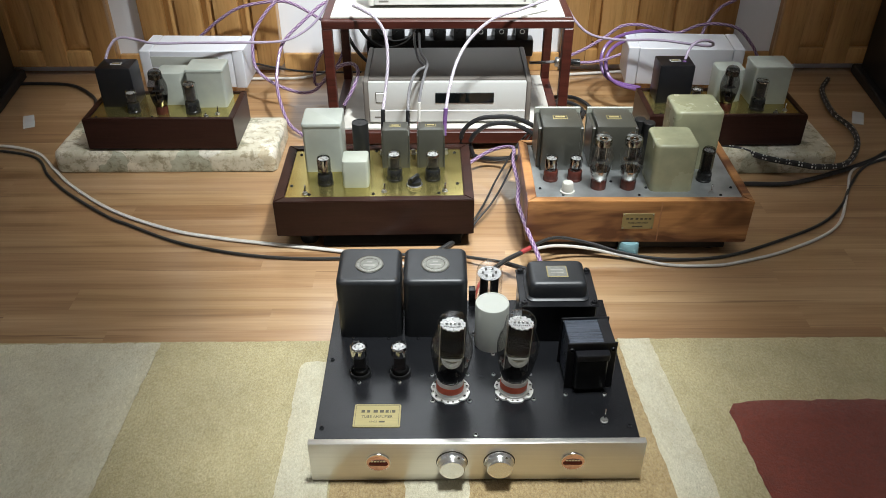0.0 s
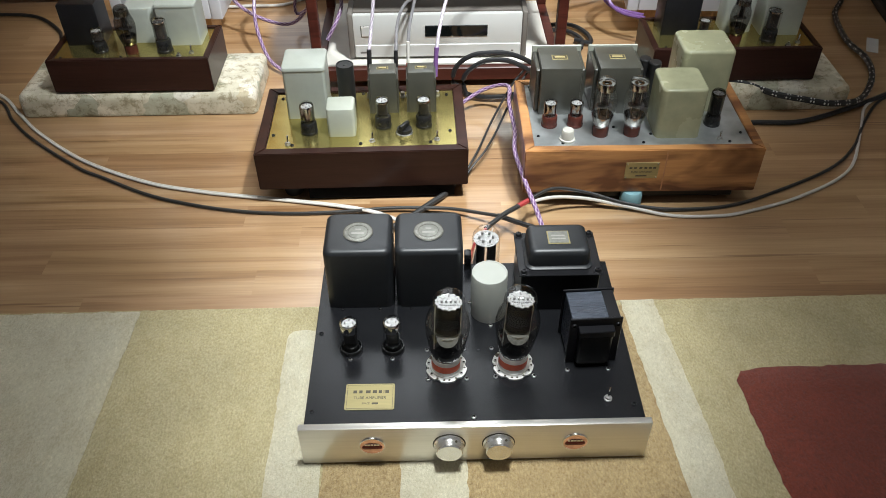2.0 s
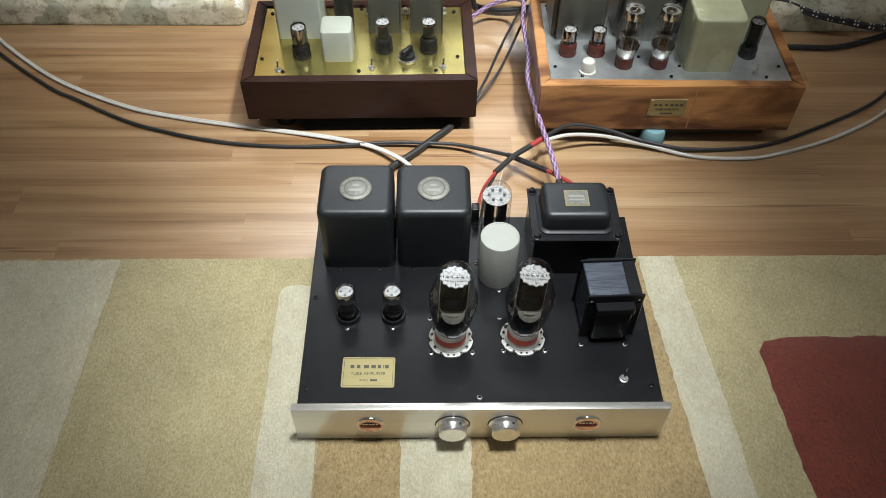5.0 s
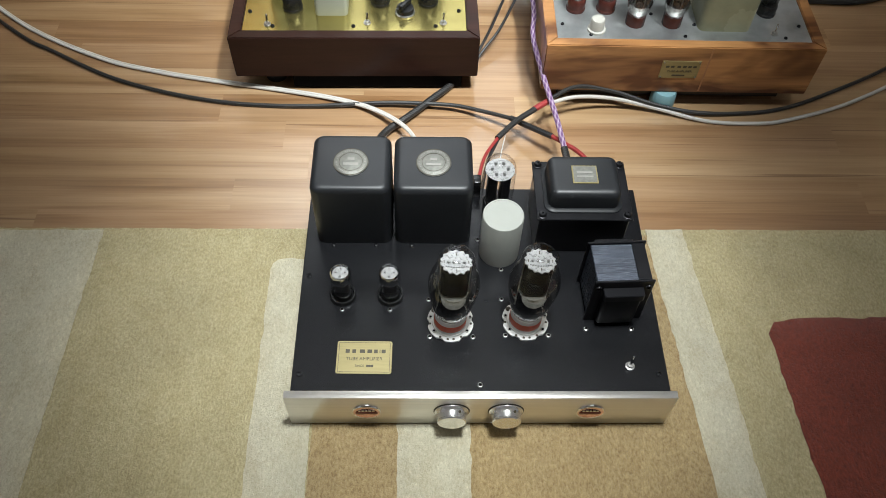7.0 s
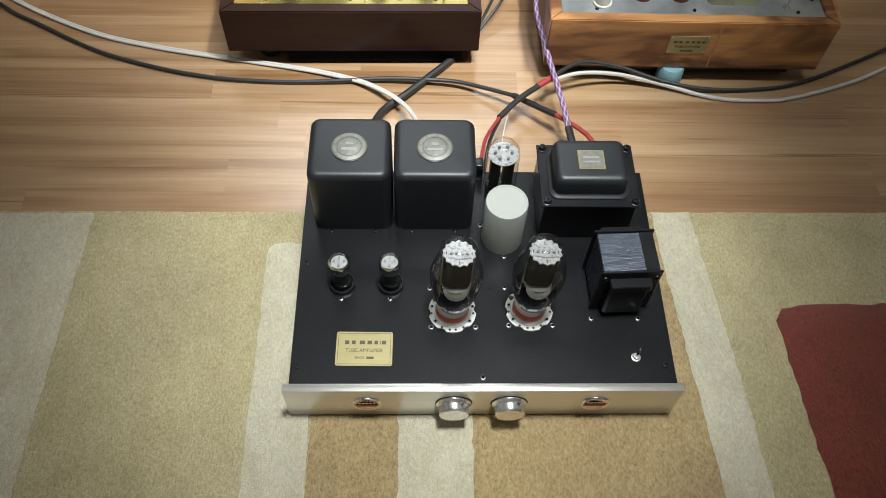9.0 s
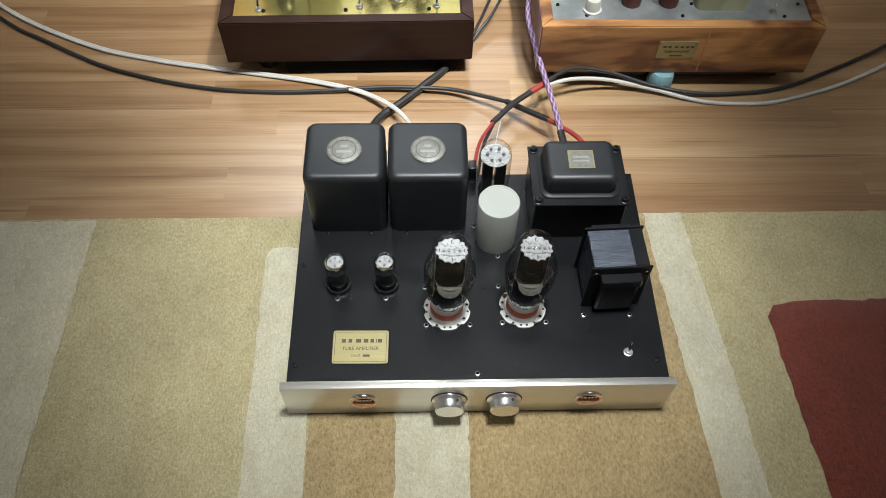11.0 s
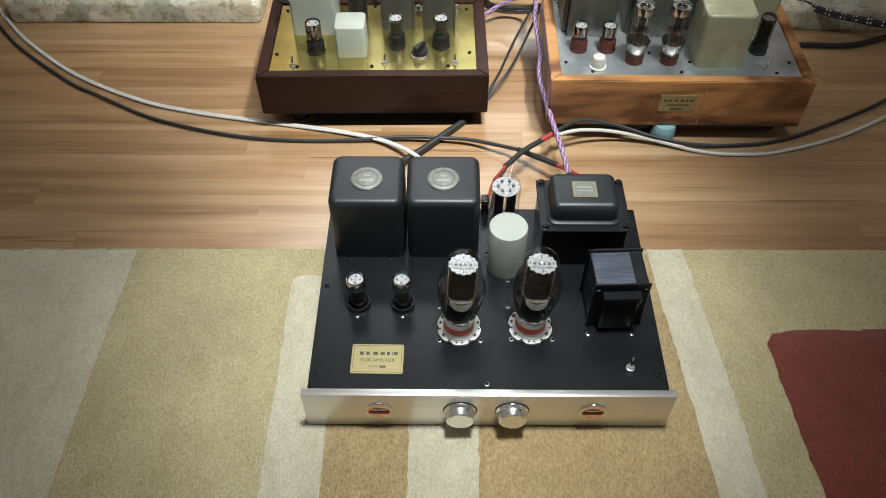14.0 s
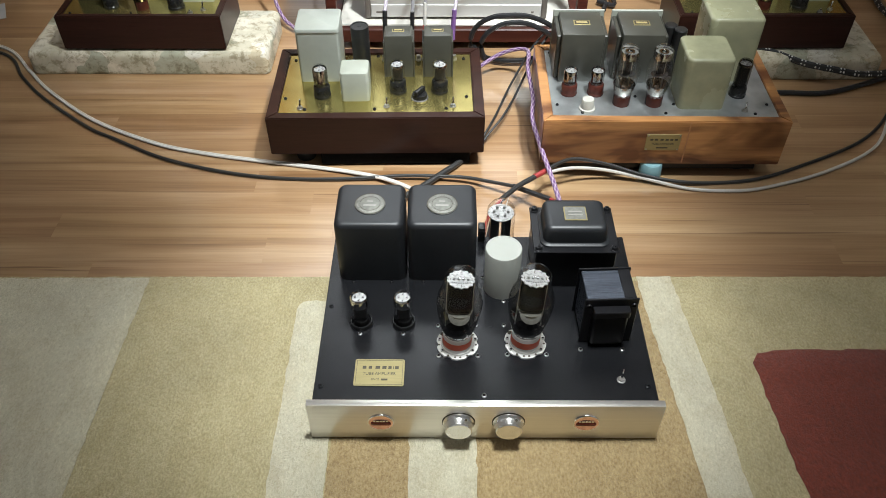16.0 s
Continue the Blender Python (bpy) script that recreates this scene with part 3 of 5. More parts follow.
rug_patch([(0.52, -1.18), (1.24, -1.18), (1.24, 0.168), (0.465, 0.160), (0.440, 0.153), (0.428, 0.135), (0.436, 0.0), (0.446, -0.14)], 0.0122, 0.0024, M_RUG_RED, rug, "red_block")


# ---- things shared by the amplifiers ----
def toothed_disc(r0, r1, n, z0, z1):
    bm = bmesh.new()
    rings = []
    for z in (z0, z1):
        rings.append([bm.verts.new(((r1 if i % 2 else r0) * math.cos(2 * math.pi * i / n), (r1 if i % 2 else r0) * math.sin(2 * math.pi * i / n), z)) for i in range(n)])
    for i in range(n):
        bm.faces.new((rings[0][i], rings[0][(i + 1) % n], rings[1][(i + 1) % n], rings[1][i]))
    bm.faces.new(rings[0][::-1])
    bm.faces.new(rings[1])
    return bm


def valve_bulb(parent, at, k, kz, base_h, glass, lean, side=0.0):
    prof = [(0.0202, 0.0), (0.0225, 0.006), (0.0258, 0.020), (0.0292, 0.040), (0.0313, 0.056), (0.0317, 0.070), (0.0290, 0.085),
            (0.0255, 0.094), (0.0236, 0.102), (0.0231, 0.112), (0.0219, 0.121), (0.0180, 0.1275), (0.0105, 0.1315), (0, 0.133)]
    return part("vacuum_tube", lathe([(r * k, z * k * kz) for r, z in prof], 36), glass, parent, "clear shouldered glass power valve", (at[0], at[1], at[2] + base_h), (lean, side, 0))


def valve_top(v, k, z):
    """The white toothed mica disc under the dome, with the filament hooks on it."""
    part("mica_disc", toothed_disc(0.0170 * k, 0.0196 * k, 28, z - 0.0015 * k, z), M_MICA, v, "white toothed mica disc")
    bm = bmesh.new()
    for i in range(4):
        lathe([(0, 0), (0.0019 * k, 0), (0.0019 * k, 0.003 * k), (0, 0.003 * k)], 8, bm, ((i - 1.5) * 0.0062 * k, -0.001, z + 0.0001))
    for i in range(9):
        lathe([(0, 0), (0.0011 * k, 0), (0.0008 * k, 0.0014 * k), (0, 0.0014 * k)], 6, bm, ((i - 4) * 0.0030 * k, -0.0088 * k + abs(i - 4) * 0.0005 * k, z + 0.0001))
    part("filament_hooks", bm, M_ANODE_GREY, v)
    bm = bmesh.new()
    for sx, sy, w, d in ((0, 0.0125, 0.0012, 0.0050), (0, -0.0138, 0.0012, 0.0050), (-0.0146, 0, 0.0012, 0.0042), (0.0146, 0, 0.0012, 0.0042)):
        bmesh.ops.create_cube(bm, size=1, matrix=Matrix.Translation((sx * k, sy * k, z + 0.0003)) @ Matrix.Diagonal((w * k, d * k, 0.0006, 1)))
    part("mica_slot", bm, M_INK_AND_SHADE, v)


def power_valve(parent, at, k=1.0, kz=0.85, lean=-6.5, side=0.0):
    """The large power valve of the black amplifier: squat bulb, dark anode between two micas, smoky getter film, ceramic base with a red band."""
    b = 0.0250
    h = k * kz
    v = valve_bulb(parent, at, k, kz, b, M_GLASS, lean, side)
    part("base", lathe([(0, -b), (0.0205 * k, -b), (0.0205 * k, -0.0045), (0.0196 * k, -0.0015), (0, -0.0015)], 32), M_CERAMIC, v)
    part("base_band", lathe([(0.0207 * k, -b * 0.78), (0.0209 * k, -b * 0.76), (0.0209 * k, -b * 0.34), (0.0207 * k, -b * 0.32)], 32), M_RED_BAND, v, "orange-red printed band")
    part("anode", stack(0.0345 * k, 0.0260 * k, 0.011 * k, [(0, 0.054 * h), (0, 0.108 * h), (0.002 * k, 0.110 * h)], 6), M_ANODE_DARK, v, "blackened anode box")
    part("mica_spacer", toothed_disc(0.0172 * k, 0.0184 * k, 36, 0.0475 * h, 0.0490 * h), M_MICA_GREY, v, "grey lower mica disc")
    # Pale half-disc added in place of a reflection on the glass bulb.
    bm = bmesh.new()
    low = [bm.verts.new((0.0152 * k * math.cos(a), 0.0145 * k * math.sin(a), 0)) for a in (math.pi * (1 + i / 14) for i in range(15))]
    top = [bm.verts.new((q.co.x, q.co.y, 0.0008)) for q in low]
    bm.faces.new(low[::-1])
    bm.faces.new(top)
    for i in range(15):
        bm.faces.new((low[i], low[(i + 1) % 15], top[(i + 1) % 15], top[i]))
    part("shield_plate", bm, M_MICA_GREY, v, "pale half-round plate in place of a bulb reflection", (0, -0.0125 * k, 0.0500 * h), (50, 0, 0))
    part("getter_film", lathe([(0.0197 * k, 0.0005 * h), (0.0220 * k, 0.007 * h), (0.0252 * k, 0.020 * h), (0.0285 * k, 0.040 * h), (0.0306 * k, 0.056 * h), (0.0310 * k, 0.070 * h), (0.0284 * k, 0.085 * h), (0.0250 * k, 0.094 * h)], 36), M_GETTER_FILM, v, "smoky getter film")
    part("getter_band", lathe([(0.0194 * k, 0.0004 * h), (0.0216 * k, 0.007 * h), (0.0247 * k, 0.020 * h), (0.0266 * k, 0.031 * h)], 36), M_GETTER_DARK, v, "dark getter band")
    part("base_cap", lathe([(0.0192 * k, -0.0012), (0.0192 * k, 0.0006), (0, 0.0006)], 28), M_BLACK_AND_SHADE, v)
    part("stem", lathe([(0.0120 * k, 0.0010), (0.0085 * k, 0.010 * h), (0.0060 * k, 0.024 * h), (0.0050 * k, 0.040 * h), (0, 0.041 * h)], 20), M_BLACK_AND_SHADE, v)
    for sx, sy, zz, r in ((0.0095, -0.0190, 0.022, 0.0026),):
        part("getter_cup", lathe([(r * 0.55 * k, 0), (r * k, 0.0006), (r * k, 0.0016), (r * 0.6 * k, 0.0018)], 16), M_CHROME, v, "bright getter cup", (sx * k, sy * k, zz * h), (60, 0, 0))
    for s in (-1, 1):
        part("support_rod", lathe([(0, 0.012 * h), (0.0009, 0.012 * h), (0.0009, 0.1115 * h), (0, 0.1115 * h)], 6), M_SCREW, v, "", (s * 0.0180 * k, 0, 0))
    valve_top(v, k, 0.1130 * h)
    return v


def valve_shoulder(parent, at, k=1.0, glass=None, base_mat=None, anode=None, cup=None):
    """A smaller shouldered valve with a silver getter cup over a bakelite base; about 16 cm times k tall."""
    b = 0.026 * k
    v = valve_bulb(parent, at, k, 1.0, b, glass or M_GLASS, 0.0)
    part("base", lathe([(0, -b), (0.0205 * k, -b), (0.0205 * k, -0.002), (0.0185 * k, 0.003), (0, 0.003)], 28), base_mat or M_CERAMIC, v)
    part("anode", stack(0.0115 * k, 0.0080 * k, 0.003 * k, [(0, 0.060 * k), (0, 0.098 * k), (0.002 * k, 0.100 * k)], 3), anode or M_ANODE, v)
    part("mica_spacer", stack(0.040 * k, 0.026 * k, 0.010 * k, [(0, 0.0555 * k), (0, 0.0567 * k)], 4), M_ANODE, v)
    part("getter_cup", lathe([(0.0190 * k, 0.004 * k), (0.0212 * k, 0.010 * k), (0.0238 * k, 0.019 * k), (0.0262 * k, 0.030 * k)], 30), cup or M_CUP, v, "silver getter cup")
    part("getter_ring", lathe([(0.0226 * k, 0.1010 * k), (0.0224 * k, 0.106 * k), (0.0223 * k, 0.1135 * k), (0.0213 * k, 0.1195 * k)], 28), M_DOME, v, "silvered getter ring")
    part("stem", lathe([(0.012 * k, 0.003), (0.009 * k, 0.012 * k), (0.006 * k, 0.022 * k), (0, 0.024 * k)], 16), M_ANODE, v)
    for s in (-1, 1):
        part("support_rod", lathe([(0, 0.012 * k), (0.0009, 0.012 * k), (0.0009, 0.1115 * k), (0, 0.1115 * k)], 6), M_SCREW, v, "", (s * 0.0100 * k, 0, 0))
    part("mica_disc", lathe([(0, 0.1115 * k), (0.0206 * k, 0.1115 * k), (0.0206 * k, 0.1128 * k), (0, 0.1128 * k)], 28), M_MICA_GREY, v, "grey mica disc")
    part("getter_tray", lathe([(0.0050 * k, 0.1135 * k), (0.0105 * k, 0.1135 * k), (0.0115 * k, 0.1165 * k), (0.0060 * k, 0.1165 * k)], 24), M_DOME, v, "bright getter tray")
    return v


def valve_straight(parent, at, r, h, base_h, base_mat, glass=None, silver=0.3, tip=False, base_r=None, anode=None):
    """A straight-sided valve: a silvered band under a clear dome that shows the mica disc; r and h of the glass over its base."""
    base_r = base_r or r * 1.02
    prof = [(r * 0.8, 0), (r * 0.97, 0.004), (r, 0.008), (r, h - r * 0.62), (r * 0.96, h - r * 0.36), (r * 0.80, h - r * 0.13), (r * 0.45, h - 0.0008), (0, h)]
    v = part("vacuum_tube", lathe(prof, 28), glass or M_GLASS, parent, "small straight glass valve with silvered top", (at[0], at[1], at[2] + base_h))
    part("base", lathe([(0, -base_h), (base_r * 1.06, -base_h), (base_r * 1.06, -base_h * 0.8), (base_r, -base_h * 0.75), (base_r, -0.001), (base_r * 0.9, 0.002), (0, 0.002)], 26), base_mat, v)
    low, top = h * (1 - silver), h - r * 0.60
    part("silvered_band", lathe([(r * 0.95, low), (r * 0.955, top), (r * 0.90, top + r * 0.20)], 26), M_GETTER, v, "getter silver with painted reflection streaks")
    part("anode", stack(r * 1.35, r * 0.9, r * 0.2, [(0, 0.006), (0, max(low, h * 0.5) - 0.002), (0.0008, max(low, h * 0.5) - 0.001)], 3), anode or M_ANODE, v)
    if tip:
        part("silver_cap", lathe([(r * 0.95, h - r * 1.5), (r * 0.955, h - r * 0.66), (r * 0.92, h - r * 0.42), (r * 0.82, h - r * 0.26)], 28), M_CHROME, v, "mirror-silvered shoulder")
    disc_top = part("mica_disc", lathe([(0, top - 0.001), (r * 0.76, top - 0.001), (r * 0.76, top + 0.0002), (0, top + 0.0002)], 18), M_MICA, v, "pale mica disc")
    for sx, sy in ((-0.42, 0.1), (0.42, 0.1), (0.0, -0.35), (0.0, 0.5)):
        part("support_post", lathe([(0, 0), (r * 0.09, 0), (r * 0.09, r * 0.2), (0, r * 0.2)], 8), M_ANODE_GREY, disc_top, "", (sx * r, sy * r, top + 0.0002))
    if tip:
        part("seal_tip", lathe([(0.0025, h - 0.001), (0.0012, h + 0.003), (0, h + 0.006)], 10), M_GLASS, v)
    return v


def wooden_chassis(amp, w, d, z0, z1, border, wood_mat, plate_mat, plate_drop=0.003):
    """Four mitred boards round a metal top plate."""
    h = z1 - z0
    for nm, pts in (("front_board", ((-w / 2, -d / 2), (w / 2, -d / 2), (w / 2 - border, -d / 2 + border), (-w / 2 + border, -d / 2 + border))),
                    ("back_board", ((w / 2, d / 2), (-w / 2, d / 2), (-w / 2 + border, d / 2 - border), (w / 2 - border, d / 2 - border))),
                    ("side_board", ((-w / 2, d / 2), (-w / 2, -d / 2), (-w / 2 + border, -d / 2 + border), (-w / 2 + border, d / 2 - border))),
                    ("side_board", ((w / 2, -d / 2), (w / 2, d / 2), (w / 2 - border, d / 2 - border), (w / 2 - border, -d / 2 + border)))):
        bm = bmesh.new()
        lo, hi = [bm.verts.new((*p, 0)) for p in pts], [bm.verts.new((*p, h)) for p in pts]
        bm.faces.new(lo[::-1])
        bm.faces.new(hi)
        for i in range(4):
            bm.faces.new((lo[i], lo[(i + 1) % 4], hi[(i + 1) % 4], hi[i]))
        bmesh.ops.bevel(bm, geom=bm.edges[:], offset=0.0016, segments=2, affect="EDGES", clamp_overlap=True)
        part(nm, bm, wood_mat, amp, "", (0, 0, z0))
    part("top_plate", box(w - 2 * border - 0.001, d - 2 * border - 0.001, 0.003, 0.0006, 1), plate_mat, amp, "", (0, 0, z1 - plate_drop - 0.003))
    part("bottom_plate", box(w - 2 * border - 0.001, d - 2 * border - 0.001, 0.003), M_BLACK_STEEL, amp, "", (0, 0, z0 + 0.004))
    return z1 - plate_drop


def feet(amp, w, d, z0, r=0.018, material=None):
    for sx in (-1, 1):
        for sy in (-1, 1):
            part("foot", lathe([(0, 0), (r * 0.85, 0), (r, z0 * 0.5), (r, z0 + 0.004), (0, z0 + 0.004)], 18), material or M_RUBBER, amp, "", (sx * w, sy * d, 0))


def square_can(parent, at, w, d, h, material, r=0.006, lid=True, name="transformer_can", label=""):
    layers = [(0.0, 0), (0, h * 0.93), (-0.0012, h * 0.935), (-0.0012, h - 0.004), (0.0002, h - 0.001), (0.002, h)] if lid else [(0, 0), (0, h - 0.004), (0.0012, h - 0.0012), (0.004, h)]
    return part(name, stack(w, d, r, layers, 4), material, parent, label, at)


def tag_label(parent, z, w, d, tag=None):
    t = part("nameplate", box(w, d, 0.0008, 0.0003, 1), tag or M_BRASS_TAG, parent, "small brass nameplate", (0, 0, z))
    part("printed_field", box(w * 0.86, d * 0.70, 0.0004), M_INK_AND_SHADE, t, "", (0, 0, 0.0008))
    bar(w * 0.66, d * 0.36, M_GOLD_INK, t, (0, 0, 0.0013))
    return t


# ---- the black amplifier on the rug ----
RUG = 0.0144
amp = thing("amplifier", "black tube amplifier with brushed aluminium front on the rug", "amplifier", (0, 0, RUG))
TP = 0.094 - RUG
part("front_panel", box(0.497, 0.0105, 0.0800, 0.0008, 2), M_ALU, amp, "brushed aluminium front panel", (0, 0.00125, 0.0168 - RUG))
part("chassis", box(0.478, 0.328, 0.062, 0.0012, 1), M_BLACK_STEEL, amp, "", (0, 0.1710, 0.0145))
part("top_plate", box(0.482, 0.3285, 0.0028, 0.0008, 1), M_BLACK_PLATE, amp, "black anodised top plate", (0, 0.1710, TP - 0.0028))
for sx in (-1, 1):
    for y in (0.05, 0.29):
        part("foot", lathe([(0, 0), (0.017, 0), (0.02, 0.004), (0.02, 0.0150), (0, 0.0150)], 20), M_RUBBER, amp, "", (sx * 0.2, y, 0))
for x, y in ((-0.2315, 0.030), (-0.2315, 0.179), (0.2290, 0.0310), (0.229, 0.179), (-0.2315, 0.325), (0.229, 0.325)):
    screw(amp, (x, y, TP), 0.0034, M_SCREW_BLACK)
screw(amp, (-0.0015, 0.0150, TP), 0.0038)
for x, y in ((-0.183, 0.125), (-0.119, 0.125), (0.003, 0.241), (0.034, 0.190), (-0.067, 0.141), (0.032, 0.142), (-0.010, 0.142), (0.091, 0.142)):
    screw(amp, (x, y, TP), 0.0033)
for x, mz in ((-0.1715, 0), (-0.0612, 1)):
    can = part("transformer_cover", soft_can(0.106, 0.100, 0.119, 0.013, 0.009, 6), M_BLACK_CAN, amp, "satin black output transformer cover", (x, 0.2845, TP))
    med = part("medallion", lathe([(0, 0), (0.0236, 0), (0.0236, 0.001), (0.0225, 0.0016), (0.0, 0.0016)], 40), M_PEWTER, can, "round engraved pewter badge", (0, -0.002, 0.119))
    for nm, r0, r1 in (("engraved_ring", 0.0234, 0.0224), ("engraved_ring", 0.0158, 0.0152)):
        part(nm, lathe([(r0, 0.0014), (r0, 0.0019), (r1, 0.0019), (r1, 0.0014)], 40), M_INK_AND_SHADE, can, "", (0, -0.002, 0.119))
    bm = bmesh.new()
    for i in range(44):
        if i % 11 not in (4, 10):
            turn = Matrix.Rotation(2 * math.pi * i / 44, 4, "Z")
            bmesh.ops.create_cube(bm, size=1, matrix=turn @ Matrix.Translation((0, 0.0191, 0.0018)) @ Matrix.Diagonal((0.0014, 0.0024, 0.0004, 1)))
    part("engraved_text_ring", bm, M_PALE_INK, med)
    part("engraved_bar", box(0.009, 0.0040, 0.0004), M_PALE_INK, can, "", (0, 0.003, 0.1206))
    part("engraved_bar", box(0.020, 0.0042, 0.0004), M_PALE_INK, can, "", (0, -0.006, 0.1206))
    for s in (-0.03, 0.03):
        screw(amp, (x + s, 0.2310, TP), 0.0028, M_SCREW_BLACK)
# power transformer with bell cover
pt = part("power_transformer", box(0.122, 0.096, 0.0760, 0.001, 1), M_BLACK_STEEL, amp, "black power transformer with bell cover", (0.1425, 0.2705, TP))
part("flange", box(0.130, 0.103, 0.0025, 0.0008, 1), M_BLACK_STEEL, pt, "", (0, 0, 0.0762))
part("bell_cover", stack(0.106, 0.082, 0.014, [(0, 0), (0, 0.0016), (0.0010, 0.0024), (0.0030, 0.0030), (0.0048, 0.0048), (0.0055, 0.0240), (0.0070, 0.0285), (0.0100, 0.0315), (0.0145, 0.0325)], 7), M_BLACK_CAN, pt, "", (-0.001, 0.001, 0.0787))
tag = part("nameplate", box(0.0345, 0.031, 0.001, 0.0004, 1), M_BRASS_TAG, pt, "square pewter nameplate", (-0.001, 0.000, 0.1112))
part("printed_field", box(0.0305, 0.027, 0.0004), M_PEWTER, tag, "", (0, 0, 0.001))
bar(0.021, 0.0030, M_PALE_INK, tag, (0, 0.003, 0.0014))
bar(0.022, 0.0022, M_PALE_INK, tag, (0, -0.004, 0.0014))
for sx in (-1, 1):
    for sy in (-1, 1):
        part("bolt", lathe([(0, 0), (0.0066, 0), (0.0066, 0.0012), (0.0052, 0.0016), (0.0052, 0.004), (0.0040, 0.0058), (0.0014, 0.0060), (0.0012, 0.0046), (0, 0.0046)], 14), M_SCREW_BLACK, pt, "", (sx * 0.0575, sy * 0.0440, 0.0787))
# choke with bare laminations
ck = part("choke_transformer", box(0.070, 0.056, 0.084, 0.001, 1), M_LAMINATION, amp, "black choke with open lamination stack", (0.1775, 0.1440, TP + 0.006), (0, 0, 2.4))
for y in (-0.0300, 0.0300):
    part("end_frame", box(0.0765, 0.0032, 0.0925, 0.0008, 1), M_BLACK_STEEL, ck, "", (0, y, -0.006))
    coil = part("coil", stack(0.050, 0.016, 0.005, [(0.004, -0.004), (0, 0.004), (0, 0.058), (0.004, 0.060)], 4), M_FILM, ck, "black wrapped coil", (0, y * 1.16, 0))
    part("coil_flange", stack(0.052, 0.020, 0.003, [(0.001, 0.0600), (0, 0.0610), (0, 0.0715), (0.001, 0.0727)], 4), M_BLACK_STEEL, coil)
part("lamination_step", box(0.017, 0.0555, 0.0012, 0.0003, 1), M_BLACK_STEEL, ck, "", (0.0265, 0, 0.0840))
for sx in (-1, 1):
    screw(ck, (sx * 0.032, -0.0317, 0.074), 0.004, M_SCREW_BLACK, (90, 0, 0))
    screw(amp, (0.1730 + sx * 0.0305, 0.0965, TP), 0.0036)
# capacitor and rectifier
part("capacitor", lathe([(0, 0), (0.0280, 0), (0.0280, 0.001), (0.0280, 0.083), (0.0270, 0.0852), (0.0250, 0.0852), (0.0247, 0.0847), (0, 0.0847)], 40), M_CAP, amp, "grey satin cylindrical capacitor", (0.032, 0.222, TP))
rect = part("vacuum_tube", lathe([(0.018, 0), (0.0220, 0.004), (0.0228, 0.010), (0.0228, 0.070), (0.0212, 0.080), (0.0155, 0.0885), (0.007, 0.0925), (0, 0.093)], 32), M_GLASS, amp, "tall clear glass rectifier valve", (0.031, 0.297, TP + 0.018))
part("base", lathe([(0, -0.018), (0.0195, -0.018), (0.0195, 0.0), (0.018, 0.002), (0, 0.002)], 26), M_BLACK_BAKELITE, rect)
for s in (-1, 1):
    part("anode", stack(0.0135, 0.024, 0.004, [(0, 0.012), (0, 0.066), (0.001, 0.067)], 3), M_ANODE, rect, "", (s * 0.0090, 0, 0))
part("mica_disc", lathe([(0, 0.070), (0.0205, 0.070), (0.0205, 0.0712), (0, 0.0712)], 24), M_MICA, rect)
bm = bmesh.new()
for i in range(6):
    a = i * math.pi / 3
    lathe([(0, 0.0713), (0.0022, 0.0713), (0.0022, 0.077), (0, 0.077)], 8, bm, (0.011 * math.cos(a), 0.011 * math.sin(a), 0))
part("getter_posts", bm, M_ANODE_GREY, rect)
# power valves in white sockets
for x, y, side in ((-0.0380, 0.1065, 2.2), (0.0620, 0.1090, 3.4)):
    bm = bmesh.new()
    n = 48
    ring_lo = [bm.verts.new(((0.031 if (i // 2) % 4 else 0.0285) * math.cos(2 * math.pi * i / n), (0.031 if (i // 2) % 4 else 0.0285) * math.sin(2 * math.pi * i / n), 0)) for i in range(n)]
    ring_hi = [bm.verts.new((v.co.x, v.co.y, 0.0032)) for v in ring_lo]
    for i in range(n):
        bm.faces.new((ring_lo[i], ring_lo[(i + 1) % n], ring_hi[(i + 1) % n], ring_hi[i]))
    bm.faces.new(ring_hi)
    bm.faces.new(ring_lo[::-1])
    sock = part("valve_socket", bm, M_CERAMIC, amp, "white ceramic valve socket ring", (x, y, TP))
    part("collar", lathe([(0.0245, 0.0032), (0.0245, 0.006), (0.0225, 0.0068), (0.0214, 0.0068)], 32), M_CERAMIC, sock)
    # Dark discs laid on the ring carry the shade of its holes.
    for a in (-8, 33, 58, 82, 98, 122, 147, 188, 240, 262, 278, 300):
        part("socket_hole", disc(0.0017, 0.0003, 0, 10), M_INK_AND_SHADE, sock, "", (0.0274 * math.cos(radians(a)), 0.0274 * math.sin(radians(a)), 0.0031))
    for a in (12, 168, 215, 325):
        screw(sock, (0.0268 * math.cos(radians(a)), 0.0268 * math.sin(radians(a)), 0.0032), 0.0026)
    part("socket_hole", lathe([(0, 0), (0.0036, 0), (0.0036, 0.0003), (0, 0.0003)], 14), M_INK_AND_SHADE, sock, "", (-0.022, 0.0165, 0.0031))
    for dx, dy in ((-0.0275, -0.0225), (0.0295, -0.0225)):
        screw(amp, (x + dx, y + dy, TP), 0.0036)
    power_valve(amp, (x, y, TP + 0.0045), 1.03, side=side)
for x in (-0.1825, -0.1185):
    part("valve_socket", lathe([(0.0148, 0), (0.0172, 0), (0.0172, 0.006), (0.0165, 0.0075), (0.0152, 0.0075), (0.0152, 0.003)], 28), M_BLACK_BAKELITE, amp, "black ring socket", (x, 0.147, TP))
    valve_straight(amp, (x, 0.148, TP), 0.0142, 0.053, 0.010, M_BLACK_BAKELITE, M_GLASS, 0.32, True, 0.0120, M_ANODE)
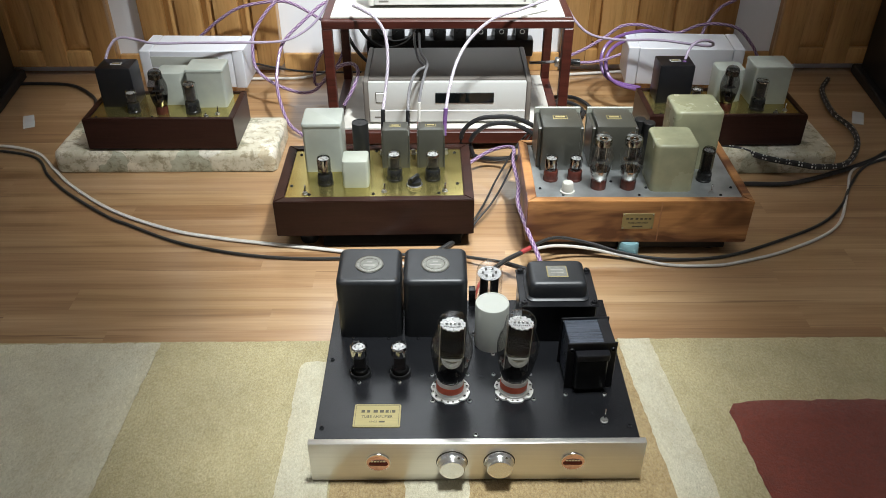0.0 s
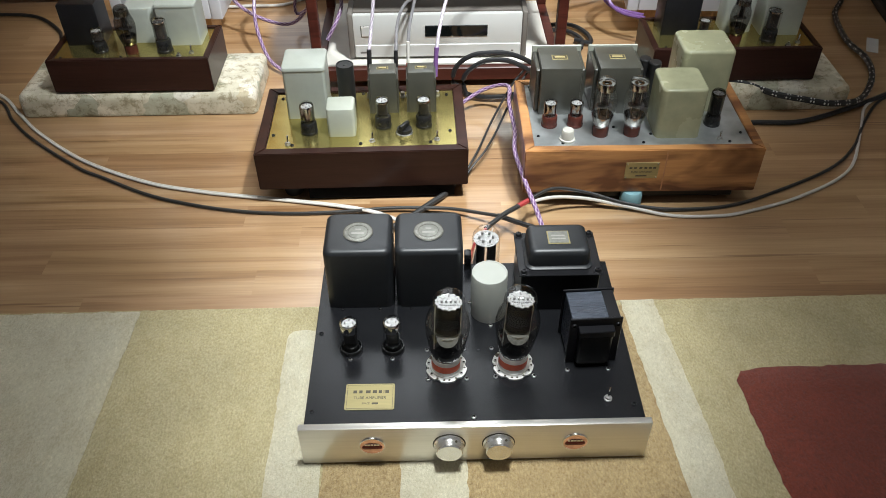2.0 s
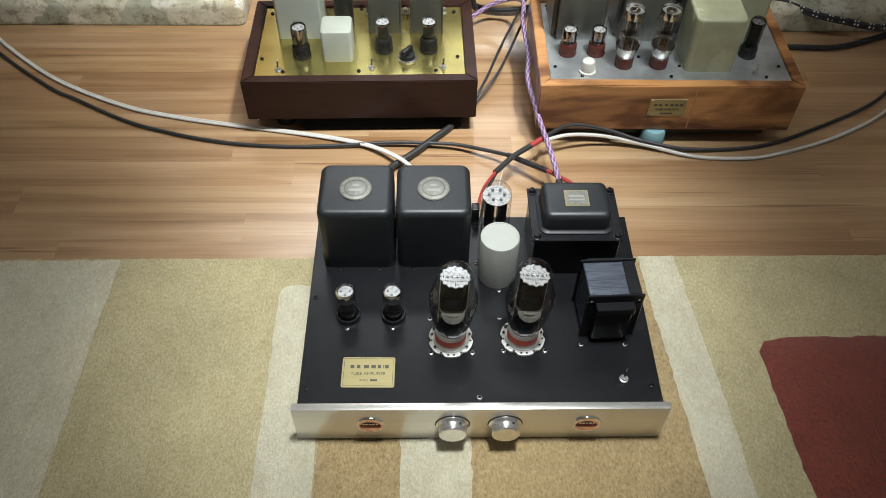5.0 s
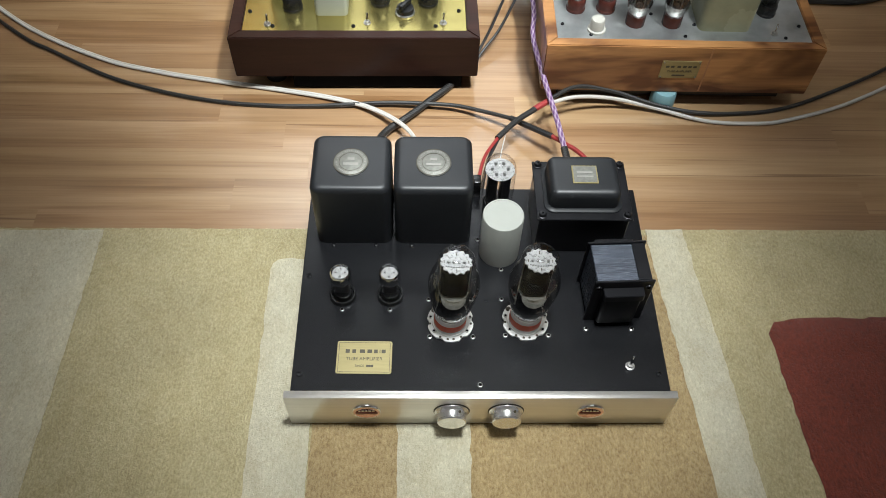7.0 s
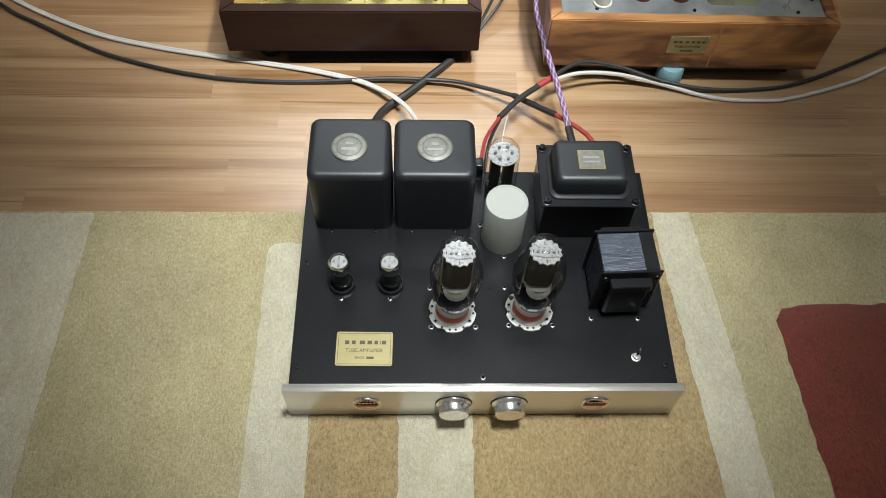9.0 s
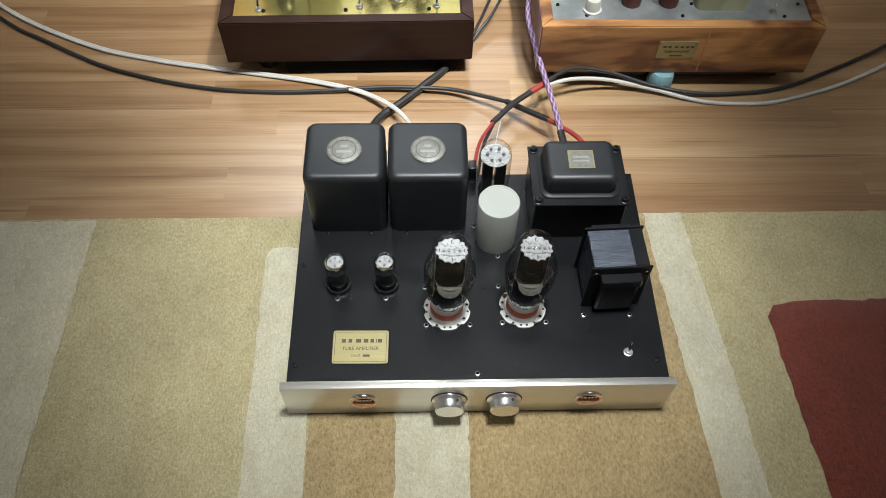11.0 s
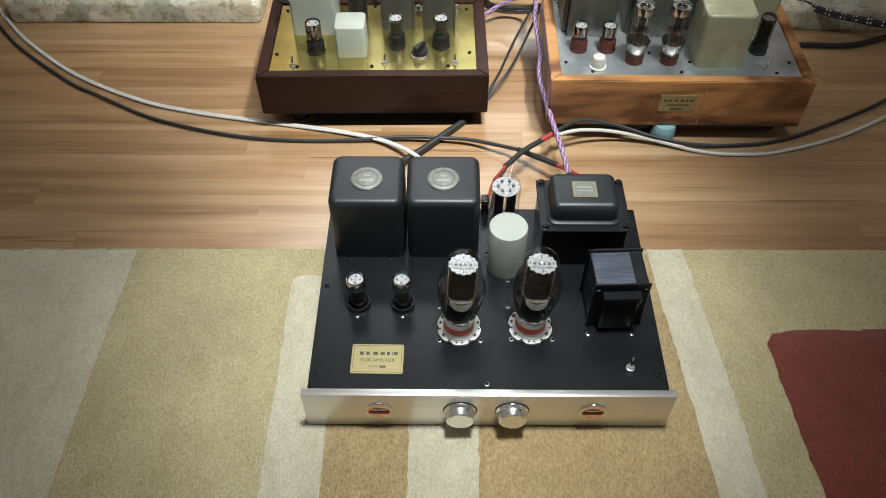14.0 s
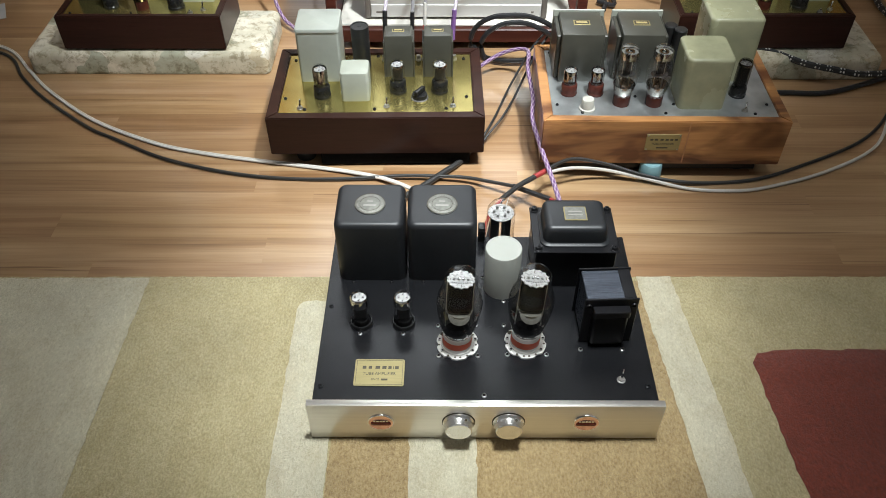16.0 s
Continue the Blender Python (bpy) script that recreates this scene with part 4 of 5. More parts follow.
# front panel fittings
for x in (-0.0368, 0.0335):
    # Dark disc whose rim is painted shade round the knob's skirt.
    part("knob_recess", lathe([(0, 0), (0.0236, 0), (0.0236, 0.0005), (0, 0.0005)], 40), M_INK_AND_SHADE, amp, "", (x, -0.0038, 0.0573 - RUG), (90, 0, 0))
    kb = part("volume_knob", lathe([(0.0218, 0.0004), (0.0224, 0.001), (0.0224, 0.0022), (0.0206, 0.0036), (0.0194, 0.0055), (0.0188, 0.0080), (0.0186, 0.0136), (0.0180, 0.0140), (0.0186, 0.0144), (0.0187, 0.0155), (0.0177, 0.0167), (0, 0.0167)], 56), M_ALU_TURNED, amp, "turned aluminium volume knob", (x, -0.0042, 0.0573 - RUG), (90, 0, 0))
    part("set_screw", disc(0.0018, 0.0006, 0, 10), M_INK_AND_SHADE, kb, "", (0.0097, 0.0165, 0.0075), (-60, 0, -30))
for x in (-0.1465, 0.1430):
    emb = part("round_emblem", lathe([(0.0188, 0), (0.0188, 0.0014), (0.0180, 0.0026), (0.0168, 0.0026), (0.0164, 0.0020)], 48), M_CHROME, amp, "round chrome and copper-red emblem", (x, -0.0040, 0.0580 - RUG), (90, 0, 0))
    part("enamel_field", lathe([(0, 0.0004), (0.004, 0.0005), (0.008, 0.0008), (0.012, 0.0013), (0.0150, 0.0019), (0.0166, 0.0023)], 48), M_COPPER, emb, "polished rose copper dish")
    # Dark red strip laid where the copper dish shows a dark reflection.
    part("enamel_band", stack(0.0290, 0.0085, 0.004, [(0, 0.0006), (0, 0.0018), (0.0004, 0.0021)], 4), M_RED_GLOSS, emb, "dark red band in place of a reflection", (0, -0.0030, 0))
    for ex, ew in ((-0.009, 0.003), (-0.0045, 0.004), (0.000, 0.003), (0.0045, 0.004), (0.009, 0.003)):
        part("raised_mark", box(ew, 0.0034, 0.0006, 0.0001, 1), M_CHROME, emb, "", (ex, 0.0026, 0.0012))
np_ = part("nameplate", stack(0.0715, 0.047, 0.003, [(0, 0), (0, 0.0007), (0.0003, 0.001)], 4), M_BRASS_TAG, amp, "brass nameplate with engraved letters", (-0.1500, 0.0540, TP), (0, 0, -0.6))
for w, d, x, y in ((0.0665, 0.0005, 0, 0.0210), (0.0665, 0.0005, 0, -0.0210), (0.0005, 0.042, -0.033, 0), (0.0005, 0.042, 0.033, 0)):
    part("border_line", box(w, d, 0.0003), M_INK_AND_SHADE, np_, "", (x, y, 0.0009))
for x, w in ((-0.0235, 0.008), (-0.0145, 0.007), (-0.003, 0.010), (0.0072, 0.009), (0.0158, 0.007), (0.0215, 0.0015), (0.0265, 0.008)):
    bar(w * 0.66, 0.0050, M_INK_AND_SHADE, np_, (x * 0.93, 0.0085, 0.0009))
lettering("TUBE AMPLIFIER", 0.0066, M_INK_AND_SHADE, np_, (0, -0.0025, 0.0011))
lettering("SINCE", 0.0044, M_INK_AND_SHADE, np_, (-0.0055, -0.0125, 0.0011))
bar(0.009, 0.0030, M_INK_AND_SHADE, np_, (0.0078, -0.0125, 0.0009))
toggle_switch(amp, (0.1935, 0.0420, TP))
part("speaker_terminal", box(0.012, 0.016, 0.034, 0.002, 2), M_BLACK_BAKELITE, amp, "", (0.0035, 0.327, TP))


# ---- brass-topped preamplifier ----
BX, BY = -0.1945, 0.7620
pre = thing("preamplifier", "tube preamplifier with polished brass plate in dark mahogany case", "amplifier", (BX, BY, 0), 0.9)
bz = wooden_chassis(pre, 0.424, 0.256, 0.036, 0.1225, 0.021, M_DARKWOOD, M_BRASS)
feet(pre, 0.15, 0.085, 0.036, 0.022)
# Black base board; its extended front also stands in for shadow underneath.
part("base_board", box(0.300, 0.214, 0.030, 0.002, 1, 0.0045), M_BLACK_AND_SHADE, pre, "", (0.035, -0.014, 0))
part("ground_post", lathe([(0, 0), (0.004, 0), (0.004, 0.018), (0, 0.018)], 10), M_SCREW, pre, "", (0.005, -0.115, 0.018))


def onB(x, y):
    return (x - BX, y - BY, bz)


square_can(pre, onB(-0.309, 0.808), 0.085, 0.083, 0.118, M_GREY_PAINT, 0.006, True, label="pale grey-green steel transformer can")
square_can(pre, onB(-0.2355, 0.722), 0.056, 0.054, 0.063, M_WHITE_CAN, 0.007, False, label="small pale sage steel can")
part("capacitor", lathe([(0, 0), (0.0185, 0), (0.0185, 0.092), (0.018, 0.094), (0.0160, 0.094), (0.0157, 0.0925), (0.004, 0.0925), (0.003, 0.0935), (0, 0.0935)], 28), M_CAP_BLACK, pre, "black sleeved capacitor", onB(-0.230, 0.823))
for x in (-0.151, -0.0725):
    tr = square_can(pre, onB(x, 0.803), 0.056, 0.044, 0.094, M_OLIVE, 0.002, False, label="dark olive interstage transformer")
    tag_label(tr, 0.0938, 0.024, 0.011)
    for s in (-1, 1):
        part("lamination_flange", box(0.003, 0.050, 0.080, 0.0006, 1), M_OLIVE, tr, "", (s * 0.0295, 0.003, 0))
for x, y, sil in ((-0.303, 0.716, 0.35), (-0.1525, 0.731, 0.3), (-0.069, 0.730, 0.3)):
    valve_straight(pre, onB(x, y), 0.0148, 0.045, 0.024, M_BLACK_BAKELITE, M_GLASS, 0.80 if x < -0.3 else 0.24, False, 0.0162)
kb = part("selector_knob", lathe([(0, 0), (0.0175, 0), (0.0180, 0.004), (0.0165, 0.006), (0, 0.006)], 28), M_ALU_TURNED, pre, "black pointer knob on silver skirt", onB(-0.109, 0.702))
bm = lathe([(0.0155, 0.006), (0.0145, 0.013), (0, 0.013)], 24)
part("knob_body", bm, M_BLACK_BAKELITE, kb)
part("pointer_grip", box(0.009, 0.029, 0.012, 0.003, 2, 0.012), M_BLACK_BAKELITE, kb, "", (0, 0, 0), (0, 0, -35))
for x, y in ((-0.343, 0.672), (-0.174, 0.676), (-0.044, 0.676)):
    toggle_switch(pre, onB(x, y), 0.016)
for x, y in ((-0.372, 0.848), (-0.376, 0.706), (-0.334, 0.668), (-0.197, 0.668), (-0.057, 0.668), (-0.016, 0.708), (-0.018, 0.850), (-0.199, 0.862)):
    screw(pre, onB(x, y), 0.0036, M_SCREW_BLACK)
for x in (-0.185, -0.113, -0.100, -0.038):
    part("input_socket", lathe([(0, 0), (0.006, 0), (0.006, 0.004), (0.0045, 0.0045), (0.0045, 0.012), (0, 0.012)], 12), M_SCREW, pre, "", onB(x, 0.846))


# ---- steel-topped power supply amplifier in cedar case ----
CX, CY = 0.3640, 0.7420
psu = thing("amplifier", "tube amplifier with dull steel plate in varnished cedar case", "amplifier", (CX, CY, 0), -0.6)
cz = wooden_chassis(psu, 0.468, 0.276, 0.0355, 0.1370, 0.019, M_ORANGEWOOD, M_STEEL_PLATE)
feet(psu, 0.17, 0.09, 0.0355, 0.022)


# No board known here: black block added in place of the shadow underneath.
part("base_board", box(0.400, 0.235, 0.030, 0.002, 1, 0.0075), M_BLACK_STEEL, psu, "", (0.0, 0.0, 0))


def onC(x, y):
    return (x - CX, y - CY, cz)


for x, y in ((0.2085, 0.785), (0.325, 0.785)):
    tr = part("output_transformer", box(0.082, 0.092, 0.106, 0.003, 2), M_OLIVE, psu, "dark olive output transformer with brass nameplate", onC(x, y))
    part("end_flange", box(0.102, 0.004, 0.108, 0.001, 1), M_WHITE_CAN, tr, "", (0, 0.050, 0))
    part("side_flange", box(0.009, 0.080, 0.096, 0.002, 1), M_OLIVE, tr, "", (-0.0450, 0.008, 0))
    part("side_flange", box(0.009, 0.080, 0.096, 0.002, 1), M_OLIVE, tr, "", (0.0450, 0.008, 0))
    tag_label(tr, 0.106, 0.032, 0.018)
can = part("transformer_can", soft_can(0.089, 0.092, 0.108, 0.012, 0.006, 5), M_GREEN, psu, "chipped sage green transformer can", onC(0.4340, 0.694))
can2 = part("transformer_can", soft_can(0.104, 0.098, 0.136, 0.012, 0.007, 5), M_GREEN, psu, "tall chipped sage green transformer can", onC(0.5000, 0.795))
for x, y in ((0.284, 0.668), (0.3465, 0.668)):
    valve_shoulder(psu, onC(x, y), 0.80, M_GLASS, M_BAKELITE, M_ANODE, M_CUP)
for x, y in ((0.186, 0.702), (0.238, 0.702)):
    valve_straight(psu, onC(x, y), 0.0135, 0.037, 0.021, M_BAKELITE, M_GLASS, 0.70, False, 0.0155)
valve_straight(psu, onC(0.516, 0.700), 0.0138, 0.060, 0.018, M_BLACK_BAKELITE, M_SMOKED, 0.18, False, 0.0155)
kb = part("bias_knob", lathe([(0, 0), (0.0155, 0), (0.0155, 0.004), (0.0125, 0.005), (0.0118, 0.021), (0.0105, 0.0235), (0, 0.0235)], 28), M_KNOB, psu, "white bakelite knob", onC(0.216, 0.647))
toggle_switch(psu, onC(0.518, 0.645), 0.014)
for x in (0.385, 0.402):
    part("capacitor", lathe([(0, 0), (0.0125, 0), (0.0125, 0.098), (0.011, 0.1), (0, 0.1)], 22), M_CAP_BLACK, psu, "", onC(x, 0.775 + (0.402 - x)))
for x, y in ((0.160, 0.660), (0.206, 0.634), (0.365, 0.634), (0.535, 0.634), (0.565, 0.665), (0.160, 0.85), (0.565, 0.85), (0.315, 0.690), (0.385, 0.664)):
    screw(psu, onC(x, y), 0.0032, M_SCREW_BLACK)
pl = part("nameplate", box(0.066, 0.038, 0.0012, 0.0004, 1), M_BRASS_TAG, psu, "engraved brass nameplate", (0.3625 - CX, -0.1382, 0.0890), (90, 0, 0))
for x in (-0.0235, -0.0145, -0.003, 0.0072, 0.0165, 0.0255):
    bar(0.0058, 0.0040, M_INK_AND_SHADE, pl, (x * 0.95, 0.0065, 0.0012))
lettering("TUBE AMPLIFIER", 0.0060, M_INK_AND_SHADE, pl, (0, -0.0035, 0.0015))
bar(0.022, 0.003, M_INK_AND_SHADE, pl, (0, -0.0125, 0.0012))
part("board_joint", box(0.0026, 0.0008, 0.094, 0, 1), M_GLUE, psu, "pale glue line in the front board", (0.4080 - CX, -0.1382, 0.040))
for sx in (-1, 1):
    for sy in (-1, 1):
        screw(pl, (sx * 0.030, sy * 0.016, 0.0012), 0.0013)
part("cone_foot", lathe([(0, 0), (0.021, 0), (0.0225, 0.006), (0.0215, 0.030), (0.019, 0.0350), (0, 0.0350)], 28), M_BLUE, psu, "pale turquoise rubber foot", (0.353 - CX, 0.612 - CY, 0))


# ---- mono amplifiers on marble slabs ----
def slab(x0, x1, y0, y1, label):
    w, d, h = x1 - x0, y1 - y0, 0.060
    bm = stack(w, d, 0.016, [(0.004, 0), (0.001, 0.003), (0, 0.012), (0.001, 0.030), (0, 0.044), (0.0025, 0.052), (0.008, 0.0582), (0.018, h)], 6)
    bmesh.ops.subdivide_edges(bm, edges=[e for e in bm.edges if e.calc_length() > 0.1], cuts=30)
    for v in bm.verts:
        if v.co.z > 0.004:
            k = noise.noise(v.co * 40) * 0.0016 + noise.noise(v.co * 130) * 0.0009
            v.co.x += k * (1 if v.co.x > 0 else -1) * (abs(v.co.x) > w / 2 - 0.02)
            v.co.y += k * (1 if v.co.y > 0 else -1) * (abs(v.co.y) > d / 2 - 0.02)
            v.co.z -= abs(k) * 0.6 * (v.co.z > 0.055)
    return solid("marble_slab", bm, M_STONE, label, "stone slab", ((x0 + x1) / 2, (y0 + y1) / 2, 0), group="marble slabs under the amplifiers")


slab(-1.024, -0.466, 0.977, 1.183, "rough-edged cream and green marble slab on the floor")
slab(0.420, 0.940, 0.957, 1.185, "shaded cream and green marble slab on the floor")


def mono_amp(cx, cy, w, d, flip, label):
    a = thing("amplifier", label, "amplifier", (cx, cy, 0.0602), group="mono amplifiers on marble slabs")
    z = wooden_chassis(a, w, d, 0.0035, 0.0850, 0.014, M_DARKWOOD, M_BRASS)
    for sx in (-1, 1):
        for sy in (-1, 1):
            part("foot", disc(0.014, 0.006, 0.001, 16), M_RUBBER, a, "", (sx * (w / 2 - 0.04), sy * (d / 2 - 0.03), 0))
    tr = square_can(a, (-w * 0.31, d * 0.17, z), 0.086, 0.070, 0.100, M_BLACK_STEEL, 0.003, False, label="black steel output transformer")
    tag_label(tr, 0.0998, 0.026, 0.013, M_SILVER)
    square_can(a, (w * 0.05, d * 0.20, z), 0.070, 0.062, 0.084, M_GREY_PAINT, 0.012, False, label="pale grey steel can")
    square_can(a, (w * 0.30, d * 0.14, z), 0.092, 0.074, 0.100, M_GREY_PAINT, 0.005, True, label="tall pale grey-green steel can")
    valve_straight(a, (-w * 0.19, -d * 0.20, z), 0.0138, 0.036, 0.022, M_BLACK_BAKELITE, M_GLASS, 0.2, False, 0.0155)
    valve_shoulder(a, (w * 0.005, -d * 0.24, z), 0.72, M_SMOKED, M_BAKELITE)
    valve_straight(a, (w * 0.21, -d * 0.22, z), 0.0165, 0.054, 0.027, M_BLACK_BAKELITE, M_GLASS, 0.12, False, 0.0175)
    toggle_switch(a, (w * 0.38, -d * 0.30, z), 0.016)
    toggle_switch(a, (w * 0.31, -d * 0.38, z), 0.006)
    for x in (-0.42, -0.05, 0.30):
        screw(a, (w * x, -d * 0.38, z), 0.0028, M_SCREW_BLACK)
    return a


mono_amp(-0.7440, 1.0700, 0.370, 0.172, 1, "dark mahogany mono tube amplifier with brass plate on marble slab")
mono_amp(0.6580, 1.0760, 0.390, 0.172, 1, "shaded mahogany mono tube amplifier standing on marble slab")


# ---- pale boxes behind the mono amplifiers ----
def long_box(x, y, turn, w, label, strip):
    b = thing("power_conditioner", label, "electronics", (x, y, 0), turn, "pale boxes by the wall")
    part("body", stack(w - 0.062, 0.125, 0.003, [(0.001, 0.080), (0, 0.082), (0, 0.184), (0.0015, 0.1855)], 3), M_WHITEBOX, b)
    if strip:
        # No recess is cut; the strip's grey stands in for its shade.
        part("front_recess", box(w - 0.10, 0.003, 0.030, 0.001, 1), M_CAP, b, "grey front strip in place of recess shade", (-0.02, -0.0620, 0.140))
    for sx in (-1, 1):
        part("end_cap", stack(0.030, 0.127, 0.003, [(0.001, 0.079), (0, 0.081), (0, 0.185), (0.0015, 0.1865)], 3), M_WHITEBOX, b, "", (sx * (w / 2 - 0.0155), 0, 0))
        part("stand", box(0.03, 0.09, 0.0805, 0.002, 1), M_PINE, b, "", (sx * 0.09, 0.005, 0))


long_box(-0.742, 1.392, -1.5, 0.290, "long pale lilac-grey power box near the wall", True)
long_box(0.640, 1.395, -4, 0.320, "long pale grey power box with cable on top", False)


# ---- rack with players ----
rack = thing("hifi_rack", "red-brown rosewood rack with two white marble shelves", "rack", (-0.0325, 1.090, 0))
RW, RD, RH, PS = 0.612, 0.380, 0.350, 0.024
for sx in (-1, 1):
    for y in (PS / 2, RD - PS / 2):
        part("post", box(PS, PS, RH - 0.020, 0.002, 1), M_REDWOOD, rack, "", (sx * (RW / 2 - PS / 2), y, 0))
for z, hh in ((0.020, 0.034), (RH - 0.020, 0.020)):
    wd = RW - 2 * PS if z < 0.1 else RW
    dd = RD - 2 * PS if z < 0.1 else RD
    yy = PS / 2
    part("front_rail", box(wd - 0.001, PS, hh, 0.002, 1), M_REDWOOD, rack, "", (0, yy, z))
    part("back_rail", box(wd - 0.001, PS, hh, 0.002, 1), M_REDWOOD, rack, "", (0, RD - yy, z))
    for sx in (-1, 1):
        part("side_rail", box(PS, RD - 2 * PS - 0.001, hh, 0.002, 1), M_REDWOOD, rack, "", (sx * (RW / 2 - PS / 2), RD / 2, z))
part("lower_shelf", box(RW - 2 * PS - 0.004, RD - 0.03, 0.006, 0.001, 1), M_SHELF, rack, "white marble shelf", (0, RD / 2, 0.0542))
part("upper_shelf", box(RW - 0.042, RD - 0.036, 0.005, 0.001, 1), M_SHELF, rack, "white marble shelf", (0, RD / 2, RH + 0.0005))


def player(x, y, z, w, d, h, label, full):
    p = thing("disc_player", label, "audio player", (x, y, z))
    part("lid", box(w - 0.028, d - 0.02, h - 0.010, 0.002, 2, 0.008), M_GREYTOP, p, "bronze-grey metal lid", (0, d / 2 + 0.008, 0))
    part("front_panel", stack(w - 0.026, 0.014, 0.003, [(0.001, 0.006), (0, 0.008), (0, h - 0.006), (0.001, h - 0.004)], 3), M_SILVER, p, "champagne silver front", (0, 0.007, 0))
    part("lower_strip", box(w - 0.03, 0.003, h * 0.26, 0.0008, 1), M_SILVER, p, "", (0, -0.001, 0.008))
    for sx in (-1, 1):
        part("side_cheek", stack(0.014, d, 0.004, [(0.001, 0.004), (0, 0.006), (0, h - 0.003), (0.002, h)], 3), M_GREYTOP if full else M_SILVER, p, "", (sx * (w / 2 - 0.007), d / 2 - 0.002, 0))
    for sx in (-1, 1):
        for yy in (0.04, d - 0.04):
            part("foot", disc(0.018, 0.009, 0.002, 18), M_RUBBER, p, "", (sx * w * 0.38, yy, 0))
    if full:
        part("display", box(0.152, 0.003, 0.028, 0.0006, 1), M_DISPLAY, p, "black display window", (0.045, -0.0005, h * 0.50))
        part("power_button", box(0.022, 0.004, 0.026, 0.001, 1), M_SILVER, p, "", (-w * 0.40, -0.0005, h * 0.52))
        # Dark slab whose edge stands in for the shaded gap round the button.
        part("button_gap", box(0.0245, 0.0020, 0.0285, 0, 1), M_INK_AND_SHADE, p, "", (-w * 0.40, 0.0, h * 0.51))
    bar(0.024, 0.0045, M_GREYTOP, p, (-w * 0.41, -0.0025, h * 0.17), (90, 0, 0))
    bar(0.006, 0.0045, M_GREYTOP, p, (w * 0.42, -0.0025, h * 0.17), (90, 0, 0))
    return p


player(-0.0330, 1.128, 0.0602, 0.436, 0.245, 0.120, "silver disc player with bronze-grey lid on lower shelf", True)
player(-0.0180, 1.168, 0.3585, 0.420, 0.240, 0.090, "silver disc player on the upper shelf", False)

# power strip on the wall behind the rack
ps = thing("power_strip", "black wall power strip full of plugs", "power strip", (-0.02, Y1 - 0.002, 0.060))
part("strip_body", box(0.52, 0.045, 0.055, 0.006, 2), M_BLACK_STEEL, ps, "", (0, -0.024, 0))
for k in range(8):
    pg = part("plug", stack(0.040, 0.036, 0.008, [(0.001, 0.050), (0, 0.054), (0, 0.100), (0.003, 0.108), (0.010, 0.116), (0.012, 0.126)], 4), M_BLACK_BAKELITE, ps, "", (-0.225 + k * 0.064, -0.026, 0))
    part("cord", lathe([(0, 0.12), (0.005, 0.12), (0.0048, 0.30), (0, 0.30)], 10), M_BLACK_CABLE, pg)
    if k > 4:
        part("earth_mark", lathe([(0.006, 0), (0.0075, 0), (0.0075, 0.0006), (0.006, 0.0006)], 16), M_SILVER, pg, "", (0, -0.0182, 0.080), (90, 0, 0))


# ---- loudspeakers at both sides ----
def loudspeaker(x, y, turn):
    s = thing("loudspeaker", "tall black ash floor-standing loudspeaker in shadow", "speaker", (x, y, 0), turn, "loudspeakers at the wall")
    part("cabinet", box(0.34, 0.38, 1.05, 0.006, 2, 0.03), M_SPEAKER, s)
    part("plinth", box(0.38, 0.42, 0.03, 0.004, 1), M_SPEAKER, s)
    part("grille", box(0.30, 0.012, 0.92, 0.004, 2, 0.11), M_RUBBER, s, "", (0, -0.196, 0))


loudspeaker(-1.52, 1.36, 8)
loudspeaker(1.42, 1.38, -8)
for x, t in ((-1.222, 24), (1.140, -24)):
    solid("floor_tag", box(0.030, 0.085, 0.001, 0.0002, 1), M_LABEL, "small grey paper tag lying on the floor", "tag", (x, 1.275, 0.0005), (0, 0, t))


# ---- cables ----
FZ = 0.0042
twin_cable("clear white speaker cable lying in a wide bow on the floor",
      [(-1.30, 1.125, FZ), (-1.20, 1.115, FZ), (-1.11, 1.075, FZ), (-1.033, 0.987, FZ), (-0.954, 0.901, FZ), (-0.819, 0.790, FZ), (-0.665, 0.709, FZ),
       (-0.549, 0.674, FZ), (-0.446, 0.653, FZ), (-0.366, 0.639, FZ), (-0.245, 0.613, 0.006), (-0.165, 0.580, 0.012), (-0.105, 0.520, 0.028), (-0.075, 0.440, 0.048), (-0.062, 0.365, 0.058), (-0.060, 0.338, 0.058)], 0.0026, M_WHITE_CABLE)
cable("black speaker cable running beside the white one",
      [(-1.30, 1.110, FZ), (-1.12, 1.060, FZ), (-1.040, 0.960, FZ), (-0.960, 0.875, FZ), (-0.825, 0.765, FZ), (-0.762, 0.728, FZ), (-0.646, 0.663, FZ), (-0.540, 0.625, FZ), (-0.439, 0.602, FZ),
       (-0.340, 0.593, FZ), (-0.243, 0.593, 0.006), (-0.146, 0.597, 0.010), (-0.078, 0.594, 0.012), (-0.017, 0.587, 0.014), (0.038, 0.565, 0.020), (0.076, 0.544, 0.028)], 0.0036, M_BRAID_BLACK)
cable("black heat-shrunk end of the speaker cable", [(0.074, 0.545, 0.028), (0.107, 0.518, 0.034), (0.139, 0.490, 0.042)], 0.0050, M_BLACK_CABLE)
cable("red tail of the black speaker cable", [(0.137, 0.492, 0.042), (0.160, 0.467, 0.048), (0.181, 0.440, 0.054), (0.197, 0.400, 0.056), (0.200, 0.338, 0.056)], 0.0038, M_RED_CABLE)
cable("thick black power cord behind the amplifier", [(0.010, 0.80, 0.0064), (0.006, 0.72, 0.0064), (-0.02, 0.655, 0.008), (-0.058, 0.610, 0.010), (-0.105, 0.560, 0.011), (-0.143, 0.520, 0.014), (-0.165, 0.450, 0.030), (-0.168, 0.380, 0.045), (-0.168, 0.338, 0.048)], 0.0062, M_BRAID_BLACK)
